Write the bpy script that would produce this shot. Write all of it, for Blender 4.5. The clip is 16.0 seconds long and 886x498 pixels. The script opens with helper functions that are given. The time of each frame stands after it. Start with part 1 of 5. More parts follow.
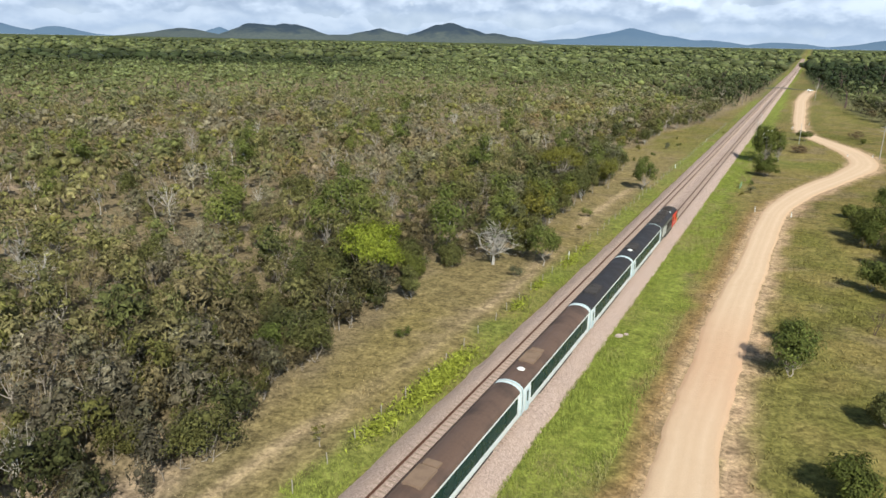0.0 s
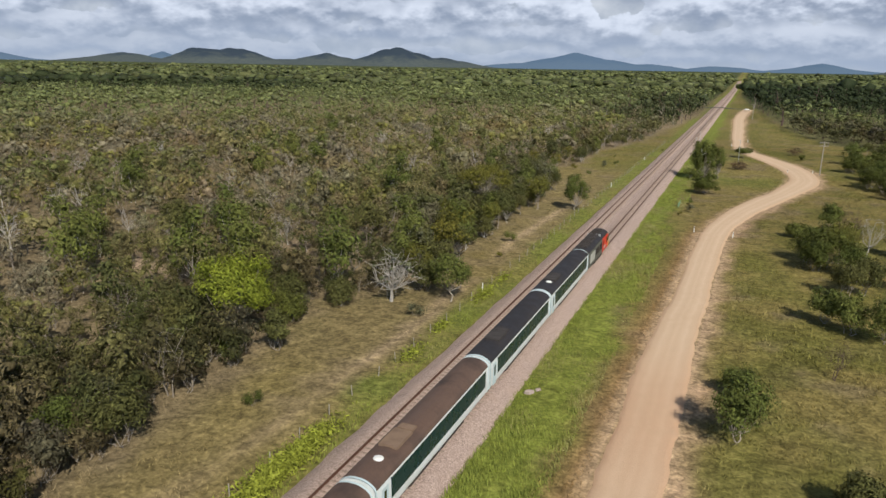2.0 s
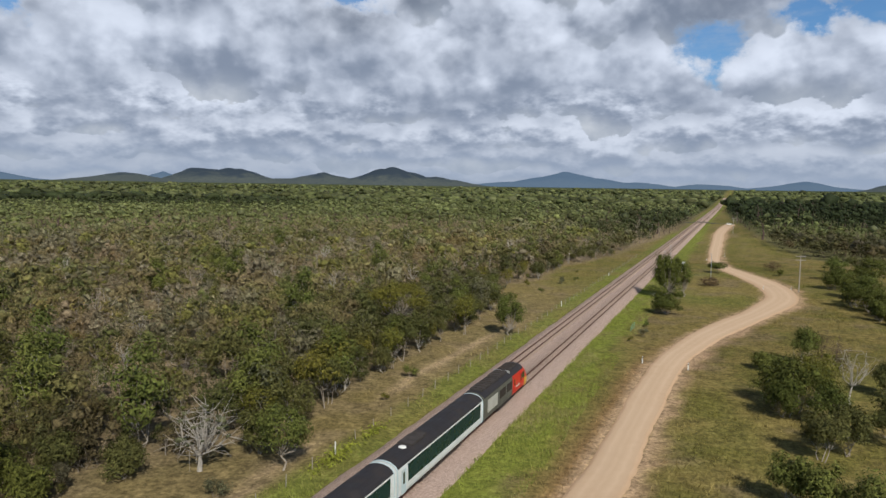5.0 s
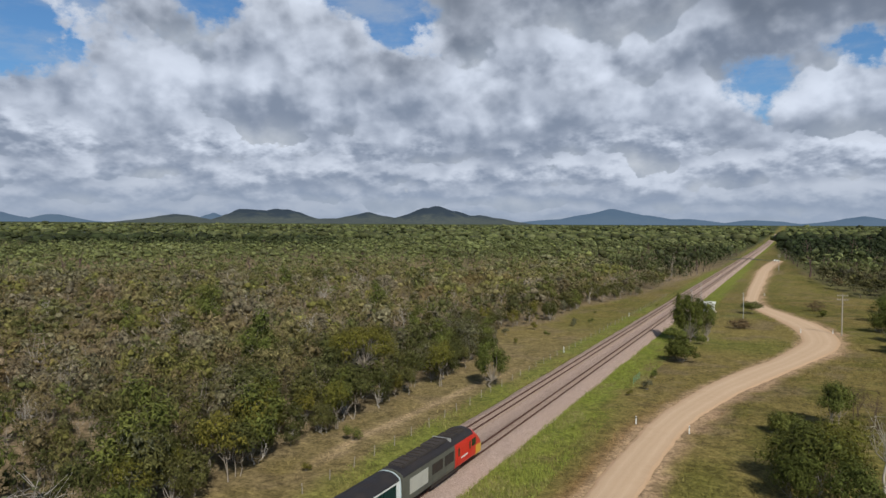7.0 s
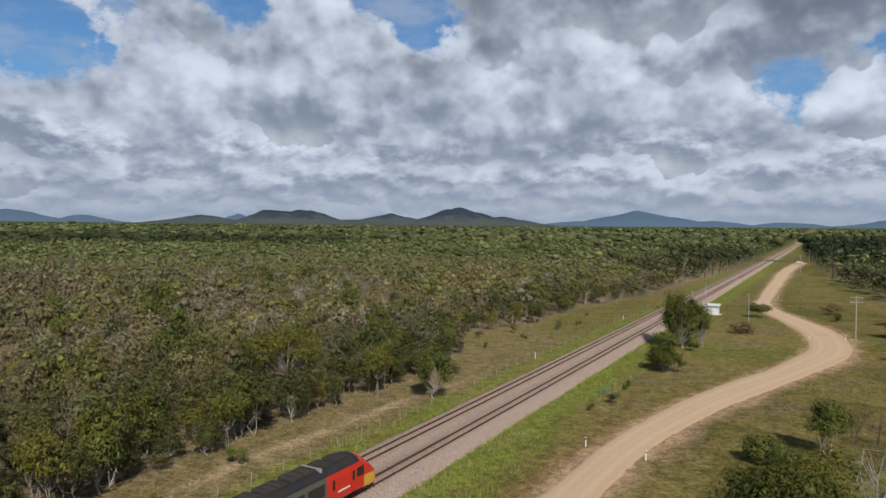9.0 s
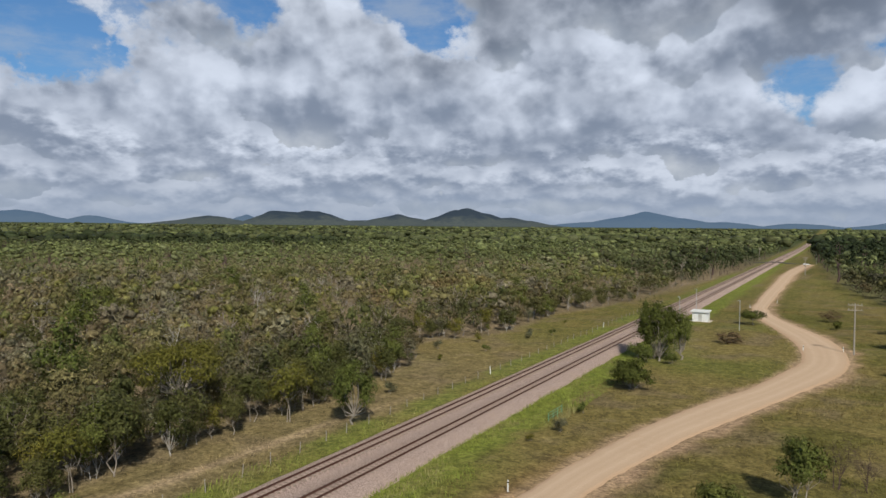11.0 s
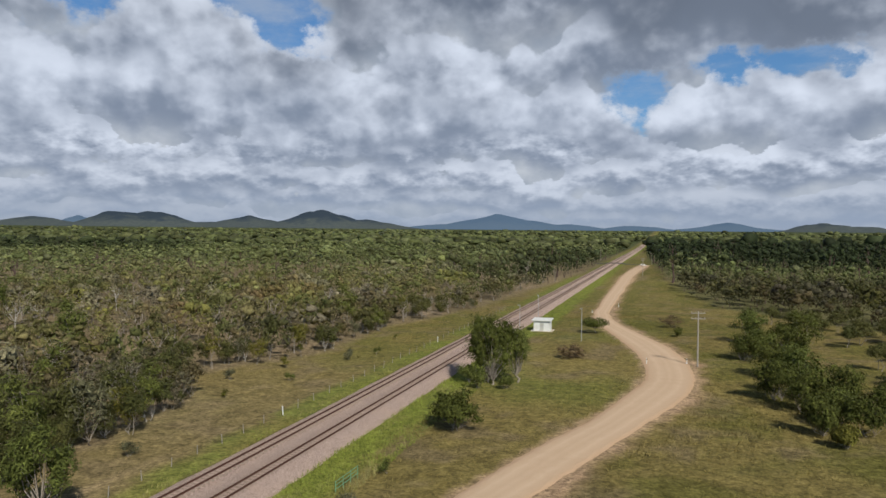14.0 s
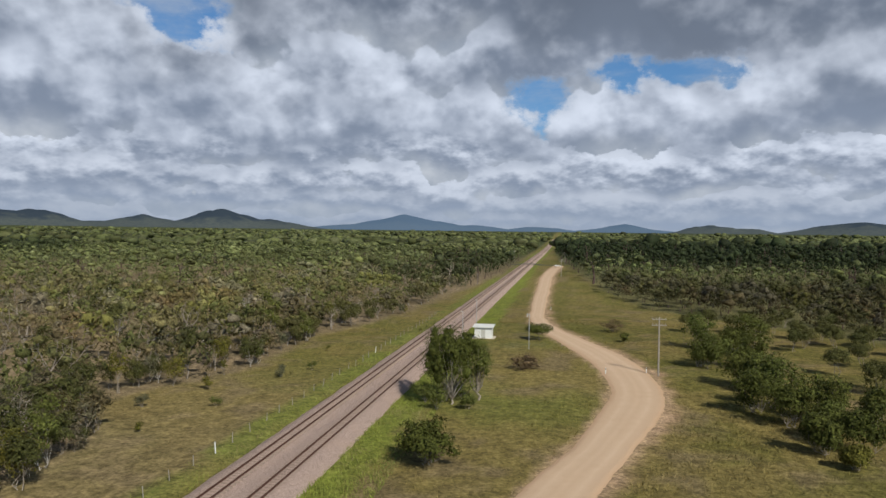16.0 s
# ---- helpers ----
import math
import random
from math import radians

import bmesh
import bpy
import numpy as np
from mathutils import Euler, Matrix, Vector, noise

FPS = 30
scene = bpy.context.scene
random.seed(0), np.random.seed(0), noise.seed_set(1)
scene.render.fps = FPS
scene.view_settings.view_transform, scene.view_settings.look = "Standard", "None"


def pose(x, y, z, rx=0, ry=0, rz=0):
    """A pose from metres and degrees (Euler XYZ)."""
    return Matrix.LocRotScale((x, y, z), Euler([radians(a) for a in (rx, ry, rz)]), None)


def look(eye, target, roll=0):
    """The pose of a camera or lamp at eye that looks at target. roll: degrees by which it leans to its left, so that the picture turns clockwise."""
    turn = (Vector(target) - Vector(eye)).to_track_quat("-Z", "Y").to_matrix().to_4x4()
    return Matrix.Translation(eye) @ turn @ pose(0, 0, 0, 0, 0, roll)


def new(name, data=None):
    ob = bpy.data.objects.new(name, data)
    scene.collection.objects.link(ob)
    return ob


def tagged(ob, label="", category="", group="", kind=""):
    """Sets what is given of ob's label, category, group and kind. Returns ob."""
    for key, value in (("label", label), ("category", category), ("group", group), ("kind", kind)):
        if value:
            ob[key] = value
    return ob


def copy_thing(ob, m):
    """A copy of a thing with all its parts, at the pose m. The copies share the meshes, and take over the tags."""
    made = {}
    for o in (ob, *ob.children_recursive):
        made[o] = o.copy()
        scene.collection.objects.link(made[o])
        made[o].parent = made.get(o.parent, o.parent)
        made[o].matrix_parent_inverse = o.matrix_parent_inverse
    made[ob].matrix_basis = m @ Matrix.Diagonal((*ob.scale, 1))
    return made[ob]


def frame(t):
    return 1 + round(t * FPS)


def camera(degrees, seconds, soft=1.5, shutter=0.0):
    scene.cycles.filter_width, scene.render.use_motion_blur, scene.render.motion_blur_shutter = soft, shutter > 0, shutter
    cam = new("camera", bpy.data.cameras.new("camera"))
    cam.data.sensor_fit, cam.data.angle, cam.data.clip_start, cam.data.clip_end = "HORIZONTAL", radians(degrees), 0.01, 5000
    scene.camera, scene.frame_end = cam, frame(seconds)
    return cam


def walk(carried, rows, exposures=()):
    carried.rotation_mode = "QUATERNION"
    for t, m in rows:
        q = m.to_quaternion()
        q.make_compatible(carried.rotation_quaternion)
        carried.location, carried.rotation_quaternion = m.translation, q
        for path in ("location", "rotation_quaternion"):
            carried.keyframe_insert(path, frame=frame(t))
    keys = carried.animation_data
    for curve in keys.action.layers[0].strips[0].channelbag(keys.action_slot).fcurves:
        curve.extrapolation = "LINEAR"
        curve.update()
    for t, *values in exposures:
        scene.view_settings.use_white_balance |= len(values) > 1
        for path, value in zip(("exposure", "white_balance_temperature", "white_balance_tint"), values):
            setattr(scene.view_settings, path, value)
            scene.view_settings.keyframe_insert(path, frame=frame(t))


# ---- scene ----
cam = camera(65.0, 16.0)
PATH = [
    (0, (0.37, 0.989, 31.962), (-0.538, 2.678, 31.394), 1.1),
    (0.5, (-0.141, 5.53, 31.334), (-0.974, 7.273, 30.816), 1.1),
    (1, (-0.281, 9.689, 30.464), (-1.092, 11.443, 29.948), 1.2),
    (1.5, (-0.113, 14.11, 29.564), (-0.913, 15.87, 29.051), 1.0),
    (2, (0.12, 18.714, 28.842), (-0.677, 20.479, 28.34), 1.0),
    (2.5, (0.635, 23.239, 28.246), (-0.167, 25.017, 27.805), 0.9),
    (3, (1.66, 27.415, 27.704), (0.854, 29.204, 27.32), 0.9),
    (3.5, (2.646, 31.665, 27.355), (1.837, 33.463, 27.022), 0.8),
    (4, (3.361, 36.063, 26.925), (2.554, 37.871, 26.645), 0.9),
    (4.5, (4.39, 40.507, 26.738), (3.582, 42.322, 26.51), 0.8),
    (4.7, (4.816, 42.18, 26.663), (4.008, 43.998, 26.457), 0.8),
    (7, (10.537, 62.457, 25.708), (9.598, 64.221, 25.642), 0.3),
    (8, (12.407, 71.828, 24.279), (11.442, 73.579, 24.213), 0.5),
    (10.3, (17.007, 91.11, 23.743), (15.971, 92.82, 23.689), 0.3),
    (10.5, (17.101, 92.749, 23.725), (16.071, 94.462, 23.67), 0.2),
    (11, (17.259, 97.379, 23.699), (16.234, 99.095, 23.64), 0.5),
    (11.5, (17.728, 101.842, 23.633), (16.705, 103.56, 23.576), 0.5),
    (12, (17.998, 106.452, 23.607), (16.978, 108.171, 23.547), 0.5),
    (12.5, (18.316, 110.79, 23.61), (17.296, 112.509, 23.552), 0.6),
    (13, (17.567, 114.76, 23.517), (16.593, 116.506, 23.462), 0.6),
    (13.5, (16.295, 118.257, 23.571), (15.511, 120.096, 23.521), 0.5),
    (14, (14.459, 121.229, 23.762), (13.803, 123.118, 23.712), 0.5),
    (14.5, (12.462, 123.824, 23.829), (11.873, 125.735, 23.78), 0.6),
    (15, (10.299, 126.283, 23.96), (9.823, 128.225, 23.91), 0.6),
    (15.5, (7.624, 128.557, 23.934), (7.205, 130.512, 23.884), 0.6),
    (16, (4.06, 131.038, 23.739), (3.667, 132.998, 23.693), 0.7),
]
EXPOSURES = [(0, 0.50, 5950, 5), (0.5, 0.38, 6000, 6), (1, 0.15, 6080, 8.5), (2, 0.02, 6120, 10), (4.5, -0.13, 6120, 10), (8, -0.25, 6120, 9.5), (16, -0.25, 6120, 9.5)]
walk(cam, [(t, look(eye, target, roll)) for t, eye, target, roll in PATH], EXPOSURES)

# ---- world, sun, clouds ----
SUN_FROM = Vector((0.66, -0.75, 0.0)).normalized()
SUN_EL = radians(41)
world = bpy.data.worlds.new("world")
scene.world = world
world.use_nodes = True


class Nodes:
    """Small builder for node trees."""

    def __init__(self, tree):
        self.t = tree
        tree.nodes.clear()

    def add(self, kind, inputs=None):
        n = self.t.nodes.new(kind)
        for k, v in (inputs or {}).items():
            self.put(n.inputs[k], v)
        return n

    def put(self, socket, v):
        if isinstance(v, bpy.types.NodeSocket):
            self.t.links.new(v, socket)
        elif isinstance(v, bpy.types.Node):
            self.t.links.new(v.outputs[0], socket)
        else:
            socket.default_value = v

    def math(self, op, a, b=0.0, c=0.0, clamp=False):
        n = self.add("ShaderNodeMath", {0: a, 1: b, 2: c})
        n.operation = op
        n.use_clamp = clamp
        return n.outputs[0]

    def ramp(self, v, a, b, lo=0.0, hi=1.0, smooth=True):
        n = self.add("ShaderNodeMapRange", {"Value": v, "From Min": a, "From Max": b, "To Min": lo, "To Max": hi})
        n.interpolation_type = "SMOOTHSTEP" if smooth else "LINEAR"
        return n.outputs[0]

    def mix(self, f, a, b, blend="MIX"):
        n = self.add("ShaderNodeMix")
        n.data_type, n.blend_type = "RGBA", blend
        self.put(n.inputs[0], f)
        self.put(n.inputs[6], a)
        self.put(n.inputs[7], b)
        return n.outputs[2]

    def layer(self, name):
        n = self.add("ShaderNodeVertexColor")
        n.layer_name = name
        return n.outputs[0]

    def noise(self, vec, scale, detail=4.0, rough=0.55, lac=2.0, dist=0.0):
        n = self.add("ShaderNodeTexNoise", {"Scale": scale, "Detail": detail, "Roughness": rough, "Lacunarity": lac, "Distortion": dist})
        if vec is not None:
            self.put(n.inputs["Vector"], vec)
        return n.outputs[0]


def make_world():
    n = Nodes(world.node_tree)
    sky = n.add("ShaderNodeTexSky")
    sky.sky_type, sky.sun_disc, sky.sun_elevation = "NISHITA", False, SUN_EL
    sky.sun_rotation = math.atan2(SUN_FROM.x, SUN_FROM.y)
    sky.air_density, sky.dust_density, sky.ozone_density = 1.0, 0.6, 2.0
    tc = n.add("ShaderNodeTexCoord")
    sep = n.add("ShaderNodeSeparateXYZ", {0: tc.outputs["Generated"]})
    x, y, z = sep.outputs
    flat = n.math("SQRT", n.math("MAXIMUM", n.math("SUBTRACT", 1.0, n.math("MULTIPLY", z, z)), 0.01))
    cx, cy = n.math("DIVIDE", x, flat), n.math("DIVIDE", y, flat)

    def place(stretch, seed, dx=0.0, dz=0.0):
        """Bearing and height as one point; puffs are flatter than wide."""
        h = n.math("MULTIPLY_ADD", n.math("ADD", z, dz), stretch, seed)
        return n.add("ShaderNodeCombineXYZ", {0: n.math("ADD", cx, dx), 1: n.math("ADD", cy, dx), 2: h}).outputs[0]

    def spot(bearing, el, wide, tall):
        """1 in the middle of a round patch of sky, 0 outside."""
        b, e = radians(bearing), radians(el)
        dx = n.math("DIVIDE", n.math("ADD", n.math("MULTIPLY", cx, math.cos(b)), n.math("MULTIPLY", cy, math.sin(b))), wide)
        ahead = n.math("GREATER_THAN", n.math("SUBTRACT", n.math("MULTIPLY", cy, math.cos(b)), n.math("MULTIPLY", cx, math.sin(b))), 0.0)
        dz = n.math("DIVIDE", n.math("SUBTRACT", z, math.sin(e)), tall)
        r = n.math("SQRT", n.math("ADD", n.math("MULTIPLY", dx, dx), n.math("MULTIPLY", dz, dz)))
        return n.math("MULTIPLY", ahead, n.ramp(r, 0.0, 1.0, 1.0, 0.0, False))

    def puffs(p, scale):
        """Heaped round lumps with creases between them and fine wisps on top."""
        v = n.add("ShaderNodeTexVoronoi", {"Vector": p, "Scale": scale, "Detail": 3.4, "Roughness": 0.60, "Lacunarity": 2.1})
        v.feature, v.normalize = "F1", True
        lump = n.math("SUBTRACT", 1.0, v.outputs["Distance"])
        return n.math("ADD", n.math("MULTIPLY", lump, 0.70), n.math("MULTIPLY", n.noise(p, scale * 0.9, 6.0, 0.52), 0.58))

    # large puffs overhead, small ones towards the horizon; the second sample, nearer the sun, gives them relief
    big, big2 = puffs(place(1.30, 0.0), 7.0), puffs(place(1.30, 0.0, 0.012, 0.022), 7.0)
    small, small2 = puffs(place(1.9, 3.0), 16.0), puffs(place(1.9, 3.0, 0.006, 0.009), 16.0)
    ragged = n.math("SUBTRACT", n.noise(place(1.4, 7.0), 10.0, 6.0, 0.62), 0.5)
    open_sky = 0.0
    for args in ((61, 14.0, 0.24, 0.125), (50, 18.8, 0.20, 0.085), (31.5, 15.3, 0.085, 0.06), (34, 18.0, 0.11, 0.05), (3.2, 10.8, 0.075, 0.075), (-8, 12.6, 0.18, 0.04)):
        open_sky = n.math("MAXIMUM", open_sky, spot(*args))
    sunny = n.math("ADD", n.math("MULTIPLY", cx, SUN_FROM.x), n.math("MULTIPLY", cy, SUN_FROM.y))
    above = n.math("MULTIPLY", n.math("MAXIMUM", n.ramp(z, 0.335, 0.44), n.ramp(sunny, 0.0, 0.5)), 1.15)
    edge = n.math("ADD", n.math("MULTIPLY", ragged, 2.1), n.math("MULTIPLY", n.math("SUBTRACT", 0.70, big), 1.5))
    hole = n.ramp(n.math("ADD", n.math("MAXIMUM", open_sky, above), edge), 0.16, 0.56)
    hole = n.math("MULTIPLY", hole, n.ramp(n.math("MAXIMUM", open_sky, above), 0.0, 0.22))
    blue = n.mix(1.0, sky.outputs[0], n.mix(n.ramp(z, 0.335, 0.44), (0.080, 0.112, 0.138, 1), (0.052, 0.055, 0.052, 1)), "MULTIPLY")
    blue = n.mix(n.ramp(z, 0.0, 0.12, 0.75, 0.0), blue, (0.52, 0.60, 0.70, 1))
    veil = n.ramp(n.noise(place(3.0, 11.0), 6.0, 6.0, 0.62), 0.42, 0.72, 0.0, 0.55)
    blue = n.mix(veil, blue, (0.66, 0.72, 0.80, 1))
    back = n.mix(n.ramp(n.math("ADD", n.math("MULTIPLY", n.math("SUBTRACT", big, big2), 2.5), ragged), -0.35, 0.45), (0.50, 0.56, 0.65, 1), (0.88, 0.91, 0.95, 1))
    col = n.mix(hole, back, blue)
    shade = n.math("MULTIPLY", spot(-9, 19, 0.55, 0.13), 0.55)
    # heaps from the horizon upwards: elevation of the base, depth, lightness of base and top
    for el, deep, seed, wide, fine, base, top in ((0.6, 1.2, 1.3, 7.0, True, 0.56, 0.84), (1.7, 1.8, 2.1, 6.0, True, 0.50, 0.92), (3.2, 2.6, 3.7, 5.0, True, 0.46, 1.02), (5.2, 3.6, 4.4, 4.5, True, 0.44, 1.10), (7.4, 5.0, 5.2, 4.0, False, 0.42, 1.16), (10.6, 6.0, 6.9, 3.4, False, 0.37, 1.12), (14.0, 7.0, 7.5, 2.8, False, 0.30, 0.98), (19.0, 9.0, 8.8, 2.2, False, 0.26, 0.80)):
        p, p2 = (small, small2) if fine else (big, big2)
        b, t = math.sin(radians(el)), radians(deep)
        low = n.noise(place(0.8, seed * 5), wide, 3.0, 0.5)
        swing = n.noise(place(0.3, seed * 9), wide * 1.6, 3.0, 0.55)
        u = n.math("DIVIDE", n.math("SUBTRACT", z, n.math("MULTIPLY_ADD", n.math("SUBTRACT", swing, 0.5), 2.2 * t, b)), t)
        lump = n.math("SUBTRACT", p, 0.70)
        crest = n.math("MULTIPLY_ADD", n.math("SUBTRACT", low, 0.5), 3.8, 0.90)
        over = n.ramp(n.math("ADD", n.math("SUBTRACT", crest, u), n.math("MULTIPLY", lump, 2.2)), 0.0, 0.11)
        under = n.ramp(n.math("MULTIPLY_ADD", lump, 0.8, u), -0.25, 0.30)
        lit = n.math("ADD", n.math("MULTIPLY", u, 0.60), n.math("MULTIPLY", n.math("SUBTRACT", p, p2), 2.2))
        lit = n.math("ADD", lit, n.math("MULTIPLY", n.math("SUBTRACT", low, 0.5), -1.1))
        lit = n.math("SUBTRACT", lit, shade)
        lit = n.ramp(lit, -0.14, 0.58)
        tone = n.mix(lit, (base * 0.84, base * 0.98, base * 1.24, 1), (top * 0.97, top * 1.02, top * 1.12, 1))
        alpha = n.math("MULTIPLY", n.math("MULTIPLY", over, under), n.math("SUBTRACT", 1.0, hole))
        col = n.mix(alpha, col, tone)
    col = n.mix(n.ramp(z, 0.0, 0.085, 0.62, 0.0), col, (0.48, 0.565, 0.70, 1))
    bg = n.add("ShaderNodeBackground", {"Color": col, "Strength": 0.77})
    n.add("ShaderNodeOutputWorld", {0: bg})


make_world()
sun = new("sun", bpy.data.lights.new("sun", "SUN"))
sun.data.energy, sun.data.angle, sun.data.color = 4.95, radians(0.6), (1.0, 0.905, 0.735)
sun_way = SUN_FROM * math.cos(SUN_EL) + Vector((0, 0, math.sin(SUN_EL)))
sun.matrix_world = look(sun_way * 300, (0, 0, 0))

# ---- plan ----
SLOPE = 0.0245          # the line leans a little towards -x as it runs on
RAIL_TOP = 1.0
LINE_YAW = math.degrees(math.atan(SLOPE))


def line_x(y):
    """Centre of the eastern track."""
    return -18.5 - SLOPE * y


ROAD_Y = [-90, 0, 46, 62, 80, 106, 140, 152, 165, 180, 195, 210, 222, 233, 243, 255, 268, 280, 292, 306, 319, 340, 364, 400, 436, 470, 520, 580, 625, 655]
ROAD_L = [-3.5, -6.0, -7.5, -8.2, -8.6, -8.5, -8.7, -8.4, -7.4, -5.1, -1.2, 3.1, 5.8, 8.0, 8.6, 7.4, 4.5, 0.9, -2.8, -7.0, -9.6, -11.2, -12.4, -13.8, -15.1, -17.0, -18.6, -19.0, -18.2, -17.3]
ROAD_R = [3.5, -0.5, -1.8, -3.0, -3.5, -3.6, -3.5, -3.3, -2.0, 1.5, 6.0, 10.4, 13.8, 16.3, 16.9, 16.2, 13.6, 9.6, 5.0, -0.6, -4.0, -6.4, -7.5, -8.4, -9.1, -10.4, -11.6, -11.6, -10.4, -8.8]
WOOD_Y = [-120, 35, 45, 55, 75, 88, 95, 105, 113, 138, 160, 187, 200, 214, 222, 232, 250, 284, 310, 340, 460, 560, 700, 960, 1150, 2000, 5000]
WOOD_L = [-36, -37, -40, -41, -44.5, -47, -42, -40, -41, -43, -44, -46, -48, -63, -59, -53, -52, -55, -49, -46, -43, -42, -48, -57, -62, -82, -155]
WOOD_RY = [-120, 300, 335, 357, 420, 483, 560, 600, 650, 690, 760, 960, 1150, 2000, 5000]
WOOD_R = [75, 70, 45, 26, 14, 8, 2, -2, -4, -9, -15, -26, -34, -54, -128]


def fnoise(x, y, scale, octaves=4, seed=0):
    """Value noise, about -1 to 1, of numpy arrays."""
    x, y = np.asarray(x, float) / scale, np.asarray(y, float) / scale
    out, amp, tot = 0.0, 1.0, 0.0
    for o in range(octaves):
        xi, yi = np.floor(x).astype(np.int64), np.floor(y).astype(np.int64)
        fx, fy = x - xi, y - yi
        fx, fy = fx * fx * (3 - 2 * fx), fy * fy * (3 - 2 * fy)

        def rnd(a, b):
            h = (a * 374761393 + b * 668265263 + (seed + o) * 974634541) & 0x7FFFFFFF
            h = ((h ^ (h >> 13)) * 1274126177) & 0x7FFFFFFF
            return ((h ^ (h >> 16)) & 0xFFFF) / 32767.5 - 1.0
        v = (rnd(xi, yi) * (1 - fx) + rnd(xi + 1, yi) * fx) * (1 - fy) + (rnd(xi, yi + 1) * (1 - fx) + rnd(xi + 1, yi + 1) * fx) * fy
        out, tot = out + v * amp, tot + amp
        x, y, amp = x * 2.03 + 7.7, y * 2.03 + 3.1, amp * 0.5
    return out / tot * 1.6


def step(a, b, v):
    v = np.clip((v - a) / (b - a), 0, 1)
    return v * v * (3 - 2 * v)


def blend(base, colour, f):
    return base + (np.array(colour) - base) * f[:, None]


def soil_colour(x, y):
    """Cover of the ground: dry grass, green verges, bare soil, far woods."""
    x, y = np.asarray(x, float), np.asarray(y, float)
    d = x - line_x(y)
    n1, n2, n3 = fnoise(x, y, 22, 4, 1), fnoise(x, y, 5, 3, 2), fnoise(x, y, 60, 3, 3)
    c = np.zeros((len(x), 3)) + (0.206, 0.166, 0.058)
    right = step(0, 4, x - np.interp(y, ROAD_Y, ROAD_R))
    c = blend(c, (0.160, 0.146, 0.042), step(-0.3, 0.6, n1 + 0.4 * n2))
    c = blend(c, (0.205, 0.158, 0.088), step(0.25, 0.9, n2 - 0.5 * n1) * 0.7)
    c = blend(c, (0.128, 0.122, 0.030), right * step(-0.25, 0.45, fnoise(x, y, 7, 4, 8)) * 0.75)
    wl = np.interp(y, WOOD_Y, WOOD_L)
    clearing = step(-2, 3, x - wl + 2.5 * n2) * step(-9, -12, d + n2)
    c = blend(c, (0.225, 0.172, 0.096), clearing * (0.55 + 0.35 * np.clip(n1, -1, 1)) * step(260, 180, y))
    # wheel ruts along the fence
    rut = np.exp(-((d + 14.2 + 1.2 * np.sin(y / 17) + n2 * 0.5) / 0.9) ** 2) * step(-0.5, 0.2, n1 + 0.4) * step(190, 150, y)
    c = blend(c, (0.40, 0.30, 0.19), rut * 0.8)
    # green verges
    wide = np.interp(y, [0, 110, 180, 230, 300, 600], [9.0, 8.6, 7.0, 7.0, 9.0, 7.0])
    verge = step(1.0, 2.4, d) * step(wide + 0.6, wide - 1.4, d + n2 * 1.6)
    c = blend(c, (0.190, 0.222, 0.040), verge * np.clip(0.95 + 0.2 * n2, 0, 1))
    c = blend(c, (0.205, 0.215, 0.048), verge * step(0.1, 0.8, n2 + 0.4 * n1) * 0.6)
    vl = step(-6.6, -7.6, d) * step(-12.0, -10.0, d + n2)
    c = blend(c, (0.170, 0.188, 0.045), vl * np.clip(0.75 + 0.4 * n2, 0, 1))
    # green patches round the halt
    halt = np.exp(-(((x + 6) / 13) ** 2 + ((y - 258) / 32) ** 2)) * step(-0.5, 0.5, n1 + 0.2)
    c = blend(c, (0.15, 0.185, 0.04), halt * 0.8)
    # rust-red fringe and bare shoulder along the road
    rl, rr = np.interp(y, ROAD_Y, ROAD_L), np.interp(y, ROAD_Y, ROAD_R)
    fringe = np.exp(-((x - rl + 1.1 + 0.5 * n2) / 1.25) ** 2) * step(190, 140, y)
    c = blend(c, (0.25, 0.158, 0.075), fringe * 0.9)
    shoulder = np.exp(-((x - rr - 0.5 - 0.7 * n2) / 1.1) ** 2) * step(660, 640, y)
    c = blend(c, (0.42, 0.28, 0.175), shoulder * np.clip(0.6 + 0.6 * n2, 0, 1))
    dust = np.maximum(np.exp(-(np.maximum(rl - x, 0) / (0.55 + 0.4 * np.clip(n2, -0.8, 1))) ** 2) * (x < rl + 1), np.exp(-(np.maximum(x - rr, 0) / (0.8 + 0.6 * np.clip(n2, -0.8, 1))) ** 2) * (x > rr - 1)) * step(660, 640, y)
    c = blend(c, (0.47, 0.33, 0.215), dust * 0.85)
    # floor of the woods
    wood = step(3, -3, x - wl + 2.5 * n2)
    c = blend(c, (0.215, 0.168, 0.100), wood)
    c = blend(c, (0.40, 0.30, 0.215), wood * step(0.35, 0.75, n1 + 0.5 * n2) * (0.9 - 0.6 * step(92, 102, y)))
    wr = np.interp(y, WOOD_RY, WOOD_R)
    c = blend(c, (0.135, 0.130, 0.060), step(-3, 4, x - wr) * 0.9)
    far = step(420, 900, np.hypot(x, y - 80)) * np.maximum(step(4, -4, x - wl), step(-4, 4, x - wr))
    c = blend(c, (0.075, 0.090, 0.034), far)
    c = blend(c, (0.045, 0.058, 0.022), far * step(0.0, 0.7, fnoise(x, y, 140, 4, 9)))
    return np.clip(c * (1 + 0.12 * n3[:, None]), 0.01, 1)


# ---- materials ----
def material(name):
    m = bpy.data.materials.new(name)
    m.use_nodes = True
    return m, Nodes(m.node_tree)


